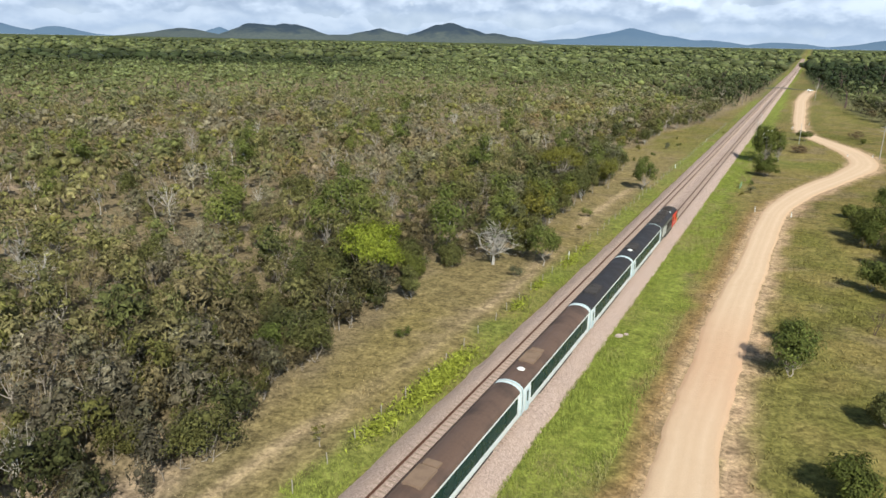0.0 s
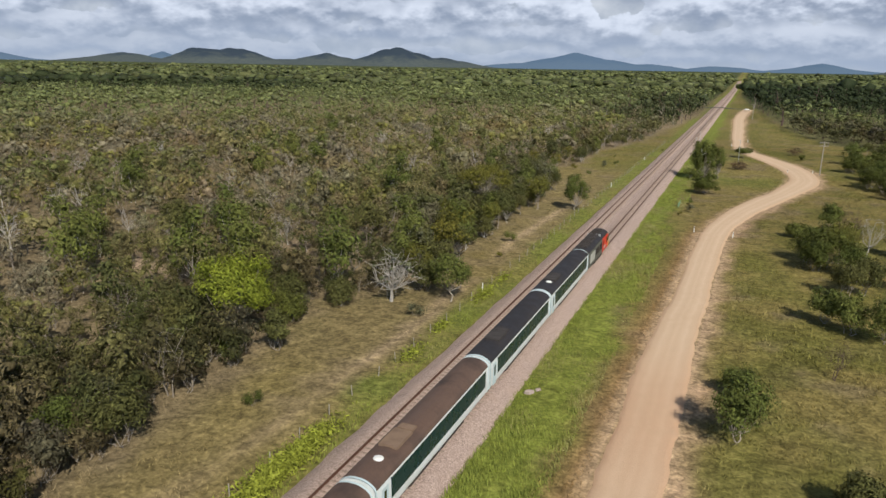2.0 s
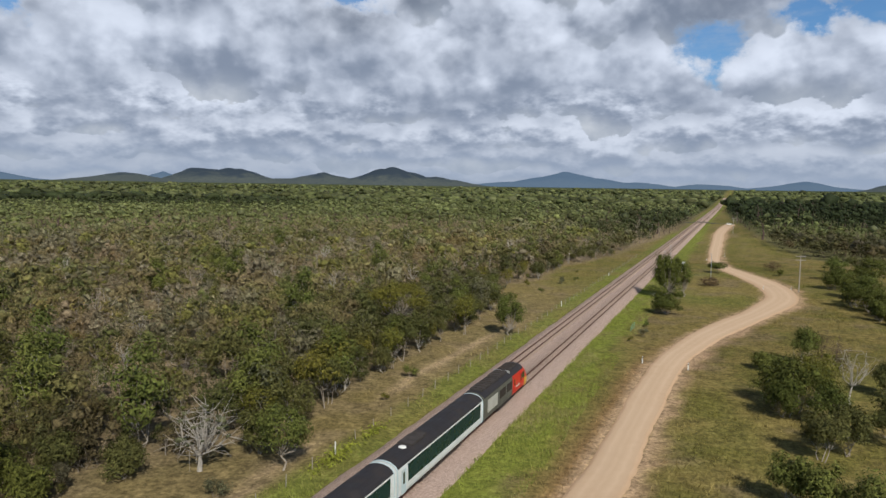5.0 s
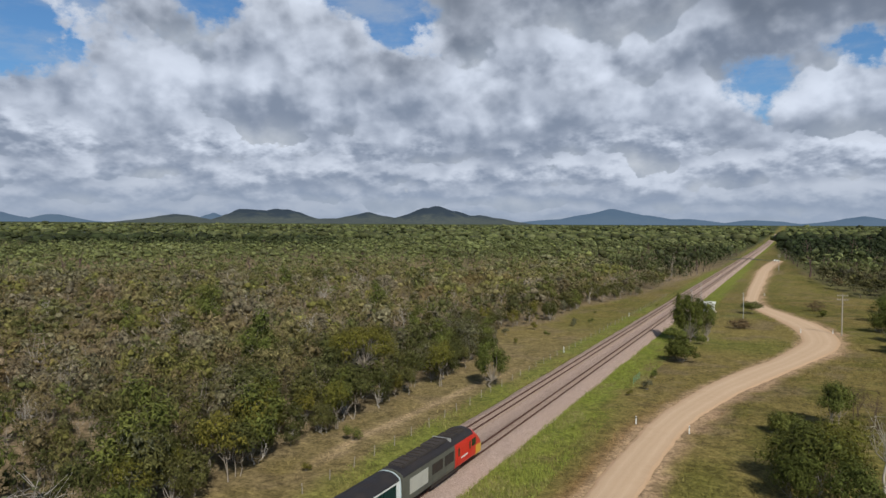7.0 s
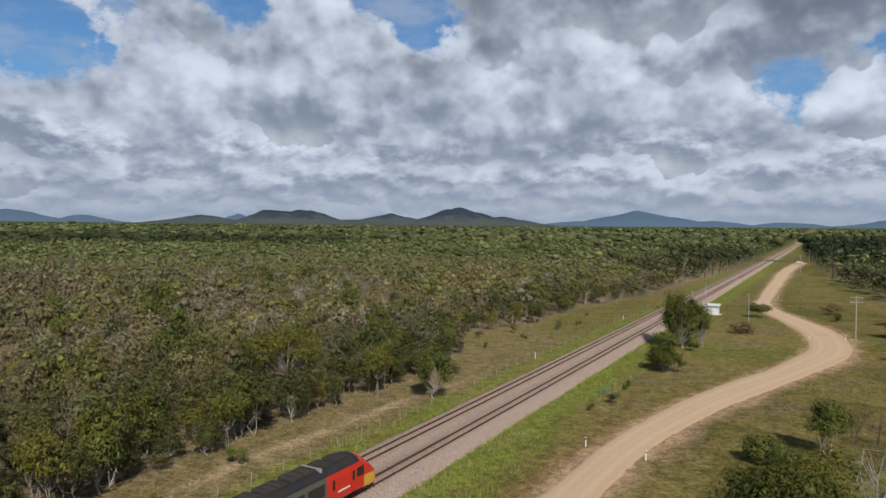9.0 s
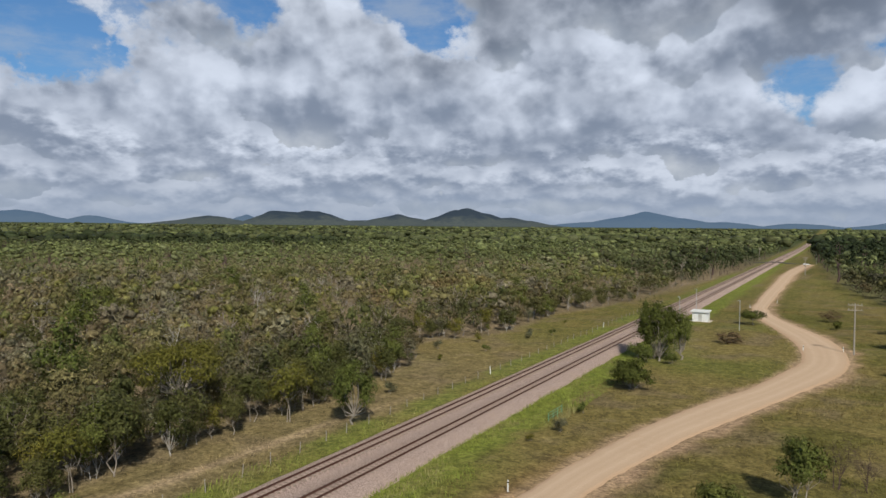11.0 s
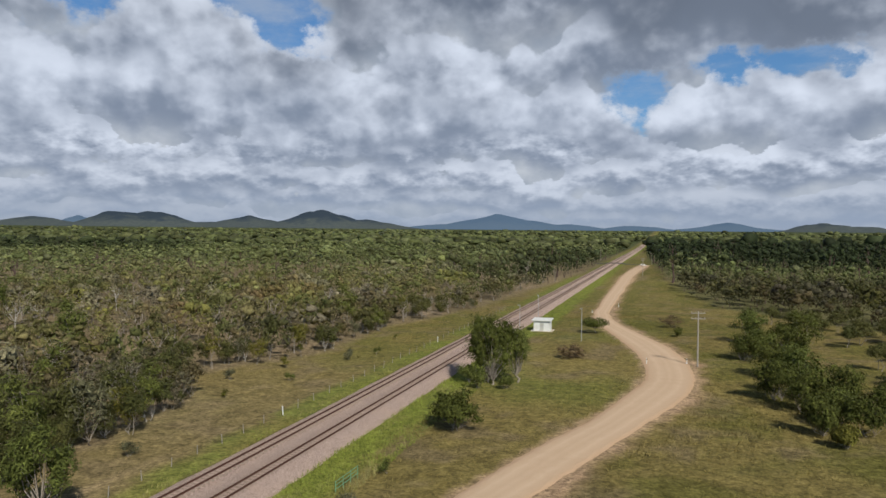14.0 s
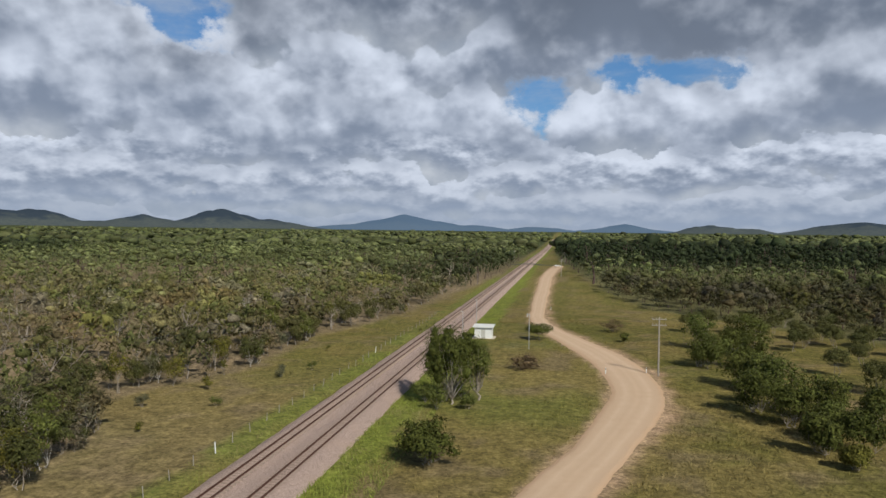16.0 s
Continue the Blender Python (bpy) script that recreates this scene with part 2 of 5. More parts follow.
def surface(n, colour, rough=0.8, metal=0.0, bump=None, depth=0.02, spec=0.4):
    ins = {"Base Color": colour, "Roughness": rough, "Metallic": metal, "Specular IOR Level": spec}
    if bump is not None:
        ins["Normal"] = n.add("ShaderNodeBump", {"Height": bump, "Strength": 1.0, "Distance": depth})
    b = n.add("ShaderNodeBsdfPrincipled", ins)
    n.add("ShaderNodeOutputMaterial", {0: b})


def worn(name, colour, rough=0.6, metal=0.0, dirt=(0.16, 0.12, 0.08), amount=0.35, scale=1.2, depth=0.004, spec=0.4):
    """Paint, metal or timber with grain, stains and fine relief."""
    m, n = material(name)
    pos = n.add("ShaderNodeTexCoord").outputs["Object"]
    fine, wide = n.noise(pos, scale * 14, 5), n.noise(pos, scale, 5, 0.6)
    col = n.mix(n.math("MULTIPLY", n.ramp(wide, 0.45, 0.75), amount), (*colour, 1), (*dirt, 1))
    col = n.mix(n.ramp(fine, 0.3, 0.75, 0.0, 0.28), col, (colour[0] * 0.6, colour[1] * 0.6, colour[2] * 0.6, 1))
    surface(n, col, n.ramp(wide, 0.3, 0.7, rough - 0.08, min(1, rough + 0.12)), metal, fine, depth, spec)
    return m


def tinted(name, rough, grain, depth, spec=0.2, translucent=0.0, spread=0.35):
    """Colour from the mesh's own colour layer, broken up at two scales."""
    m, n = material(name)
    base = n.layer("tint")
    pos = n.add("ShaderNodeTexCoord").outputs["Object"]
    f, w = n.noise(pos, grain, 6, 0.65), n.noise(pos, grain * 0.13, 4, 0.6)
    mid = n.noise(pos, grain * 0.36, 5, 0.62, 2.0, 0.6)
    k = n.math("MULTIPLY", n.ramp(f, 0.25, 0.75, 1 - spread, 1 + spread), n.ramp(w, 0.25, 0.75, 0.78, 1.22))
    # coarse tussock mottle; its dark end stands in for shade in tall grass
    k = n.math("MULTIPLY", k, n.ramp(mid, 0.3, 0.7, 0.62, 1.22))
    col = n.mix(1.0, base, n.add("ShaderNodeCombineColor", {0: k, 1: k, 2: k}), "MULTIPLY")
    col = n.mix(n.ramp(mid, 0.52, 0.68, 0.0, 0.10), col, (0.26, 0.19, 0.10, 1))
    surface(n, col, rough, 0.0, n.math("ADD", f, n.math("MULTIPLY", mid, 2.2)), depth, spec)
    return m


def leafage(name, colour=None, rnd=0.35, mottle=0.45):
    """Leaves: colour by mesh layer or given; each spray a little different."""
    m, n = material(name)
    if colour is None:
        base = n.layer("tint")
    else:
        r = n.add("ShaderNodeObjectInfo").outputs["Random"]
        base = n.mix(r, (colour[0] * 0.8, colour[1] * 0.85, colour[2] * 0.8, 1), (colour[0] * 1.2, colour[1] * 1.15, colour[2] * 1.15, 1))
    isl = n.add("ShaderNodeNewGeometry").outputs["Random Per Island"]
    where = n.add("ShaderNodeTexCoord").outputs["Object"]
    speck, clump = n.noise(where, 4.6, 4.0, 0.72), n.noise(where, 1.1, 2.0, 0.5)
    k = n.math("MULTIPLY", n.math("MULTIPLY_ADD", isl, 2 * rnd, 1 - rnd), n.math("MULTIPLY", n.ramp(speck, 0.3, 0.7, 1 - mottle, 1 + mottle), n.ramp(clump, 0.34, 0.66, 0.80, 1.20)))
    rough = n.add("ShaderNodeBump", {"Height": speck, "Strength": 1.0, "Distance": 0.35 * mottle})
    col = n.mix(1.0, base, n.add("ShaderNodeCombineColor", {0: k, 1: k, 2: k}), "MULTIPLY")
    dif = n.add("ShaderNodeBsdfPrincipled", {"Base Color": col, "Roughness": 0.7, "Specular IOR Level": 0.15, "Normal": rough})
    tr = n.add("ShaderNodeBsdfTranslucent", {"Color": n.mix(1.0, col, (1.06, 1.06, 0.6, 1), "MULTIPLY")})
    mixer = n.add("ShaderNodeMixShader", {0: 0.08, 1: dif.outputs[0], 2: tr.outputs[0]})
    n.add("ShaderNodeOutputMaterial", {0: mixer})
    return m


M = {}
M["ground"] = tinted("ground_cover", 0.95, 2.6, 0.10, 0.1, spread=0.42)
M["blade"] = leafage("grass_blades", None, 0.15, 0.1)
M["leaf"] = leafage("woodland_leaves", None, 0.4)
M["bark"] = worn("pale_bark", (0.34, 0.30, 0.255), 0.9, 0, (0.14, 0.105, 0.08), 0.9, 1.5, 0.02, 0.1)
M["dead"] = worn("bleached_dead_wood", (0.44, 0.41, 0.37), 0.9, 0, (0.25, 0.21, 0.18), 0.6, 1.5, 0.02, 0.1)
M["twig"] = worn("dry_brown_twigs", (0.115, 0.080, 0.072), 0.9, 0, (0.06, 0.045, 0.04), 0.5, 2, 0.01, 0.1)
M["leaf_bright"] = leafage("bright_green_leaves", (0.165, 0.196, 0.022))
M["leaf_mid"] = leafage("mid_green_leaves", (0.108, 0.124, 0.030))
M["leaf_deep"] = leafage("deep_green_leaves", (0.078, 0.088, 0.019))
M["leaf_olive"] = leafage("olive_leaves", (0.086, 0.088, 0.028))
M["leaf_gold"] = leafage("golden_olive_leaves", (0.128, 0.121, 0.023))
M["leaf_dry"] = leafage("dry_brown_leaves", (0.165, 0.115, 0.062))
M["leaf_grey"] = leafage("grey_green_leaves", (0.128, 0.126, 0.072))


def road_material():
    m, n = material("graded_gravel_road")
    pos = n.add("ShaderNodeTexCoord").outputs["Object"]
    lane = n.layer("tint")
    wide, mid, fine = n.noise(pos, 0.09, 5, 0.6), n.noise(pos, 0.7, 5, 0.6), n.noise(pos, 9.0, 4, 0.7)
    col = n.mix(n.ramp(wide, 0.35, 0.65), lane, (0.54, 0.375, 0.25, 1))
    col = n.mix(n.ramp(mid, 0.35, 0.75, 0.0, 0.45), lane, col)
    col = n.mix(n.ramp(fine, 0.3, 0.75, 0.0, 0.30), col, (0.34, 0.24, 0.16, 1))
    surface(n, col, 0.95, 0, n.math("ADD", fine, mid), 0.06, 0.1)
    return m


def ballast_material():
    m, n = material("crushed_stone_ballast")
    pos = n.add("ShaderNodeTexCoord").outputs["Object"]
    vor = n.add("ShaderNodeTexVoronoi", {"Vector": pos, "Scale": 13.0})
    wide = n.noise(pos, 0.35, 5, 0.6)
    g = n.add("ShaderNodeSeparateColor", {0: vor.outputs["Color"]}).outputs[0]
    col = n.mix(g, (0.24, 0.178, 0.158, 1), (0.54, 0.415, 0.360, 1))
    col = n.mix(n.ramp(wide, 0.4, 0.75, 0.0, 0.5), col, (0.43, 0.318, 0.262, 1))
    sep = n.add("ShaderNodeSeparateXYZ", {0: pos}).outputs
    d = n.math("ADD", n.math("MULTIPLY_ADD", sep[1], SLOPE, 18.5), sep[0])
    for tr in (0.0, -4.2):
        off = n.math("ABSOLUTE", n.math("SUBTRACT", n.math("ABSOLUTE", n.math("SUBTRACT", d, tr)), 0.56))
        rust = n.math("MULTIPLY", n.ramp(off, 0.04, 0.30, 0.50, 0.0), n.ramp(wide, 0.25, 0.7, 0.7, 1.0))
        col = n.mix(rust, col, (0.135, 0.072, 0.050, 1))
    surface(n, col, 0.95, 0, vor.outputs["Distance"], 0.05, 0.15)
    return m


M["road"] = road_material()
M["ballast"] = ballast_material()
M["asphalt"] = worn("worn_grey_asphalt", (0.075, 0.070, 0.066), 0.9, 0, (0.13, 0.11, 0.09), 0.6, 0.4, 0.01, 0.2)
M["stone"] = worn("pinkish_grey_stone", (0.38, 0.31, 0.28), 0.95, 0, (0.20, 0.16, 0.14), 0.6, 3, 0.02, 0.2)
M["rail"] = worn("rusty_rail_steel", (0.105, 0.048, 0.034), 0.7, 0.2, (0.05, 0.03, 0.025), 0.5, 2, 0.003)
M["railhead"] = worn("worn_rail_head", (0.17, 0.10, 0.075), 0.45, 0.5, (0.09, 0.05, 0.04), 0.5, 2, 0.002)
M["sleeper"] = worn("grey_concrete", (0.34, 0.27, 0.225), 0.95, 0, (0.17, 0.105, 0.075), 0.9, 3, 0.01, 0.2)
M["white"] = worn("weathered_white_paint", (0.76, 0.77, 0.76), 0.55, 0, (0.45, 0.42, 0.36), 0.3, 1.0)
M["pole"] = worn("grey_weathered_timber", (0.36, 0.33, 0.29), 0.9, 0, (0.20, 0.17, 0.14), 0.6, 2.5, 0.01, 0.1)
M["steel"] = worn("galvanised_steel", (0.55, 0.56, 0.56), 0.5, 0.6, (0.3, 0.28, 0.25), 0.4, 2)
M["concrete"] = worn("pale_concrete", (0.60, 0.54, 0.46), 0.95, 0, (0.4, 0.33, 0.25), 0.5, 1.5, 0.01, 0.2)
M["gate"] = worn("green_painted_steel", (0.16, 0.34, 0.20), 0.6, 0.2, (0.2, 0.16, 0.1), 0.3, 3)
M["body"] = worn("pale_blue_white_paint", (0.70, 0.745, 0.76), 0.38, 0, (0.40, 0.38, 0.33), 0.35, 0.5, 0.001, 0.5)
M["rib"] = worn("pale_blue_paint", (0.52, 0.63, 0.67), 0.45, 0, (0.38, 0.38, 0.36), 0.35, 0.8, 0.001, 0.5)
M["roof"] = worn("brown_sooty_roof", (0.120, 0.076, 0.058), 0.6, 0, (0.050, 0.036, 0.033), 0.9, 0.35, 0.004, 0.3)
M["roof_patch"] = worn("tan_roof_panel", (0.22, 0.15, 0.105), 0.8, 0, (0.12, 0.08, 0.06), 0.6, 1.0, 0.004, 0.3)
M["soot"] = worn("soot_black_roof", (0.026, 0.024, 0.028), 0.62, 0, (0.055, 0.045, 0.042), 0.6, 0.5, 0.004, 0.35)
M["soot_patch"] = worn("dull_black_panel", (0.055, 0.048, 0.046), 0.75, 0, (0.03, 0.027, 0.027), 0.6, 1.0, 0.004, 0.3)
M["window"] = worn("dark_teal_tinted_glass", (0.005, 0.030, 0.033), 0.28, 0, (0.012, 0.045, 0.046), 0.2, 0.8, 0.0005, 0.28)
M["under"] = worn("black_grimy_steel", (0.040, 0.032, 0.028), 0.85, 0.2, (0.09, 0.06, 0.045), 0.5, 1.5, 0.01)
M["red"] = worn("bright_red_paint", (0.62, 0.030, 0.020), 0.35, 0, (0.32, 0.05, 0.03), 0.3, 0.7, 0.001, 0.5)
M["grey"] = worn("dark_grey_green_paint", (0.105, 0.108, 0.092), 0.5, 0, (0.05, 0.045, 0.04), 0.5, 0.6, 0.001, 0.45)
M["yellow"] = worn("yellow_paint", (0.72, 0.40, 0.04), 0.4, 0, (0.4, 0.25, 0.08), 0.3, 0.8, 0.001, 0.5)
M["glass"] = worn("windscreen_glass", (0.02, 0.026, 0.026), 0.06, 0, (0.05, 0.05, 0.05), 0.2, 1, 0.0005, 0.7)
M["silver"] = worn("silver_paint", (0.60, 0.60, 0.57), 0.4, 0.3, (0.4, 0.38, 0.34), 0.3, 1)


# ---- mesh helpers ----
def raw_mesh(name, verts, faces, mats, index=None, tint=None, smooth=False):
    """A mesh from numpy arrays; faces is a list of (n, 3) or (n, 4) index arrays."""
    me = bpy.data.meshes.new(name)
    faces = [f for f in faces if len(f)]
    me.vertices.add(len(verts))
    me.vertices.foreach_set("co", np.ascontiguousarray(verts, dtype=np.float32).ravel())
    loops = np.concatenate([f.ravel() for f in faces]).astype(np.int32)
    sizes = np.concatenate([np.full(len(f), f.shape[1]) for f in faces])
    me.loops.add(len(loops))
    me.loops.foreach_set("vertex_index", loops)
    me.polygons.add(len(sizes))
    me.polygons.foreach_set("loop_start", np.concatenate([[0], np.cumsum(sizes)[:-1]]).astype(np.int32))
    if index is not None:
        me.polygons.foreach_set("material_index", np.ascontiguousarray(index, dtype=np.int32))
    if smooth is not False:
        me.polygons.foreach_set("use_smooth", np.ones(len(sizes), dtype=bool) & np.asarray(smooth))
    for m in mats:
        me.materials.append(m)
    if tint is not None:
        a = me.color_attributes.new("tint", "FLOAT_COLOR", "POINT")
        a.data.foreach_set("color", np.hstack([tint, np.ones((len(tint), 1))]).astype(np.float32).ravel())
    me.update(calc_edges=True)
    me.validate()
    return me


def part(name, bm, mat, parent, label=""):
    me = bpy.data.meshes.new(name)
    bm.to_mesh(me)
    bm.free()
    me.materials.append(mat)
    ob = new(name, me)
    ob.parent = parent
    return tagged(ob, label)


def empty(name, label, category, group="", kind=""):
    return tagged(new(name), label, category, group, kind)


def box(bm, x0, x1, y0, y1, z0, z1, bevel=0.0):
    r = bmesh.ops.create_cube(bm, size=1, matrix=Matrix.LocRotScale(((x0 + x1) / 2, (y0 + y1) / 2, (z0 + z1) / 2), None, (x1 - x0, y1 - y0, z1 - z0)))
    if bevel:
        es = list({e for v in r["verts"] for e in v.link_edges})
        bmesh.ops.bevel(bm, geom=es, offset=bevel, segments=2, affect="EDGES")
    return bm


def rod(bm, a, b, r0, r1=None, n=10):
    a, b = Vector(a), Vector(b)
    m = Matrix.Translation((a + b) / 2) @ (b - a).to_track_quat("Z", "Y").to_matrix().to_4x4()
    bmesh.ops.create_cone(bm, cap_ends=True, segments=n, radius1=r0, radius2=r0 if r1 is None else r1, depth=(b - a).length, matrix=m)
    return bm


def loft(bm, rings, cap=True):
    """Skin between closed rings of equal length."""
    rows = [[bm.verts.new(p) for p in ring] for ring in rings]
    for a, b in zip(rows, rows[1:]):
        for i in range(len(a)):
            j = (i + 1) % len(a)
            bm.faces.new((a[i], a[j], b[j], b[i]))
    if cap:
        bm.faces.new(list(reversed(rows[0])))
        bm.faces.new(rows[-1])
    bmesh.ops.recalc_face_normals(bm, faces=bm.faces[:])
    return bm


# ---- ground ----
def spread_axis(lo, a, b, hi, fine, grow=1.12):
    mid = np.arange(a, b + fine, fine)
    out, s, v = [], fine, mid[-1]
    while v < hi:
        s = min(s * grow, 140)
        v += s
        out.append(v)
    left, s, v = [], fine, a
    while v > lo:
        s = min(s * grow, 140)
        v -= s
        left.append(v)
    return np.concatenate([left[::-1], mid, out])


def plain(x, y):
    """The far plain climbs gently towards the hills, raised to fit the horizon in the camera's view."""
    return 36.0 * step(900, 3900, np.hypot(x, y - 80))


def make_ground():
    xs, ys = spread_axis(-4800, -66, 46, 4800, 1.25), spread_axis(-900, 25, 330, 4850, 1.4)
    X, Y = np.meshgrid(xs, ys)
    x, y = X.ravel(), Y.ravel()
    d = x - line_x(y)
    rl, rr = np.interp(y, ROAD_Y, ROAD_L), np.interp(y, ROAD_Y, ROAD_R)
    off = np.minimum(np.maximum(np.maximum(rl - x, x - rr), 0) / 6, 1) * step(2.5, 6, np.abs(d + 2.2) - 2.0)
    z = -0.04 + off * (0.12 + 0.22 * fnoise(x, y, 16, 3, 5) + 0.05 * fnoise(x, y, 2.6, 2, 6)) + plain(x, y)
    nx, ny = len(xs), len(ys)
    i = (np.arange(ny - 1)[:, None] * nx + np.arange(nx - 1)[None, :]).ravel()
    f = np.stack([i, i + 1, i + nx + 1, i + nx], 1)
    me = raw_mesh("ground", np.stack([x, y, z], 1), [f], [M["ground"]], tint=soil_colour(x, y), smooth=True)
    tagged(new("ground", me), "dry brown and green grassland with bare soil", "ground", kind="structure")


make_ground()


def make_road():
    ys = np.concatenate([np.arange(-90, 30, 3.0), np.arange(30, 330, 0.6), np.arange(330, 660, 4.0)])
    us = np.linspace(0, 1, 15)
    L, R = np.interp(ys, ROAD_Y, ROAD_L), np.interp(ys, ROAD_Y, ROAD_R)
    k = np.ones(17) / 17
    L, R = np.convolve(np.pad(L, 8, "edge"), k, "valid"), np.convolve(np.pad(R, 8, "edge"), k, "valid")
    L, R = L + 0.14 * fnoise(ys, ys * 0, 1.6, 3, 11) + 0.25 * fnoise(ys, ys * 0, 14, 2, 13), R + 0.16 * fnoise(ys, ys * 0 + 50, 1.6, 3, 12) + 0.25 * fnoise(ys, ys * 0, 14, 2, 14)
    U, Y = np.meshgrid(us, ys)
    X = L[:, None] * (1 - U) + R[:, None] * U
    Z = 0.02 + 0.10 * np.sin(np.pi * U) ** 0.6 + 0.012 * fnoise(X.ravel(), Y.ravel(), 1.5, 2, 4).reshape(X.shape)
    Z[:, 0] = Z[:, -1] = -0.12
    u = U.ravel()
    wheel = np.exp(-((u - 0.30) / 0.07) ** 2) + np.exp(-((u - 0.70) / 0.07) ** 2) + 0.6 * np.exp(-((u - 0.5) / 0.06) ** 2)
    t = blend(np.zeros((len(u), 3)) + (0.585, 0.425, 0.295), (0.66, 0.50, 0.36), np.clip(wheel, 0, 1))
    edge = np.clip(np.abs(u - 0.5) * 2 - 0.75, 0, 1) * 4
    t = blend(t, (0.50, 0.315, 0.185), np.clip(edge, 0, 1) * 0.7)
    red = np.exp(-((Y.ravel() - 75) / 14) ** 2)
    t = blend(t, (0.56, 0.33, 0.21), red * 0.5)
    nx = len(us)
    i = (np.arange(len(ys) - 1)[:, None] * nx + np.arange(nx - 1)[None, :]).ravel()
    f = np.stack([i, i + 1, i + nx + 1, i + nx], 1)
    me = raw_mesh("road", np.stack([X.ravel(), Y.ravel(), Z.ravel()], 1), [f], [M["road"]], tint=t, smooth=True)
    tagged(new("road", me), "unsealed pale orange gravel road with wheel tracks", "road", kind="structure")


make_road()


def sweep(profile, y0, y1, dy, jag=0.0):
    """Profile (d, z) carried along the line of the railway."""
    ys = np.arange(y0, y1 + dy, dy)
    P = np.array(profile)
    X = line_x(ys)[:, None] + P[None, :, 0] + jag * fnoise(np.repeat(ys, len(P)), np.tile(P[:, 0], len(ys)) * 5, 3.0, 3, 21).reshape(len(ys), len(P)) * np.where(P[:, 1] < 0.3, 1.0, 0.0)
    Z = np.repeat(P[None, :, 1], len(ys), 0)
    Z = Z + plain(X, ys[:, None])
    V = np.stack([X, np.repeat(ys[:, None], len(P), 1), Z], 2).reshape(-1, 3)
    n = len(P)
    i = (np.arange(len(ys) - 1)[:, None] * n + np.arange(n - 1)[None, :]).ravel()
    return V, np.stack([i, i + 1, i + n + 1, i + n], 1)


V, F = sweep([(-7.6, -0.15), (-7.1, 0.08), (-5.75, 0.80), (-5.2, 0.84), (-3.6, 0.82), (-2.9, 0.62), (-1.6, 0.64), (-1.0, 0.82), (1.0, 0.82), (1.45, 0.78), (2.6, 0.08), (3.1, -0.15)], -120, 2000, 0.9, 0.16)
tagged(new("ballast_bed", raw_mesh("ballast_bed", V, [F], [M["ballast"]], smooth=False)), "pinkish grey crushed stone bed under two tracks", "track bed", kind="structure")
TRACKS = (0.0, -4.2)
GAUGE = 1.067


def rail_mesh(d):
    h = 0.035
    prof = [(-0.07, -0.16), (0.07, -0.16), (0.05, -0.135), (0.012, -0.12), (0.012, -0.05), (h, -0.04), (h, -0.005), (0.02, 0.0), (-0.02, 0.0), (-h, -0.005), (-h, -0.04), (-0.012, -0.05), (-0.012, -0.12), (-0.05, -0.135), (-0.07, -0.16)]
    V, F = sweep([(d + a * 1.25, RAIL_TOP + b) for a, b in prof], -120, 2000, 20)
    return raw_mesh("rail", V, [F], [M["rail"]])

def crossing_road():
    """A narrow paved road across the line, ramped up to the rails."""
    xs = np.linspace(-130, -13, 118)
    yc = 664 + 0.10 * (xs + 34) + 6 * np.sin((xs + 34) / 60)
    up = 1.02 * np.clip(1 - (np.maximum(np.abs(xs - line_x(664) + 2.1) - 4.2, 0) / 11), 0, 1) + 0.10
    V = np.concatenate([np.stack([xs, yc + o, up + dz], 1) for o, dz in ((-4.2, -0.45), (-3.0, 0.0), (0.0, 0.05), (3.0, 0.0), (4.2, -0.45))])
    n = len(xs)
    F = np.concatenate([np.stack([np.arange(n - 1) + k * n, np.arange(n - 1) + k * n + 1, np.arange(n - 1) + (k + 1) * n + 1, np.arange(n - 1) + (k + 1) * n], 1) for k in range(4)])
    tagged(new("crossing_road", raw_mesh("crossing_road", V, [F], [M["asphalt"]], smooth=True)), "grey paved road that crosses the railway", "road", kind="structure")


crossing_road()

# ---- railway ----
line = empty("railway_line", "two narrow-gauge tracks with rusty rails on concrete sleepers", "railway", kind="structure")
for tr in TRACKS:
    for side in (-1, 1):
        r = new("rail", rail_mesh(tr + side * (GAUGE / 2 + 0.03)))
        r.parent = line


def sleeper_mesh():
    bm = bmesh.new()
    for s in (-1, 1):
        box(bm, s * 0.53 - 0.52, s * 0.53 + 0.52, -0.12, 0.12, -0.30, -0.155)
    box(bm, -0.2, 0.2, -0.11, 0.11, -0.30, -0.19)
    bmesh.ops.bevel(bm, geom=[e for e in bm.edges if all(v.co.z > -0.2 for v in e.verts)], offset=0.02, segments=1, affect="EDGES")
    me = bpy.data.meshes.new("sleeper")
    bm.to_mesh(me)
    bm.free()
    me.materials.append(M["sleeper"])
    return me


# ---- train ----
CAR, HALF = 20.3, 1.33
FLOOR, WAIST, SHOULDER, TOP = 0.75, 1.75, 3.22, 3.72


def side_profile(inset=0.0, top=TOP, z0=FLOOR):
    w = HALF - inset
    right = [(w - 0.10, z0), (w - 0.02, z0 + 0.25), (w, WAIST), (w - 0.015, 2.6), (w - 0.07, SHOULDER - 0.1), (w - 0.17, SHOULDER + 0.10), (w - 0.42, SHOULDER + 0.30), (w - 0.80, top - 0.06), (0.22, top)]
    return right + [(-a, b) for a, b in reversed(right)]


def extrude_y(bm, prof, y0, y1):
    return loft(bm, [[(a, y0, b) for a, b in prof], [(a, y1, b) for a, b in prof]])


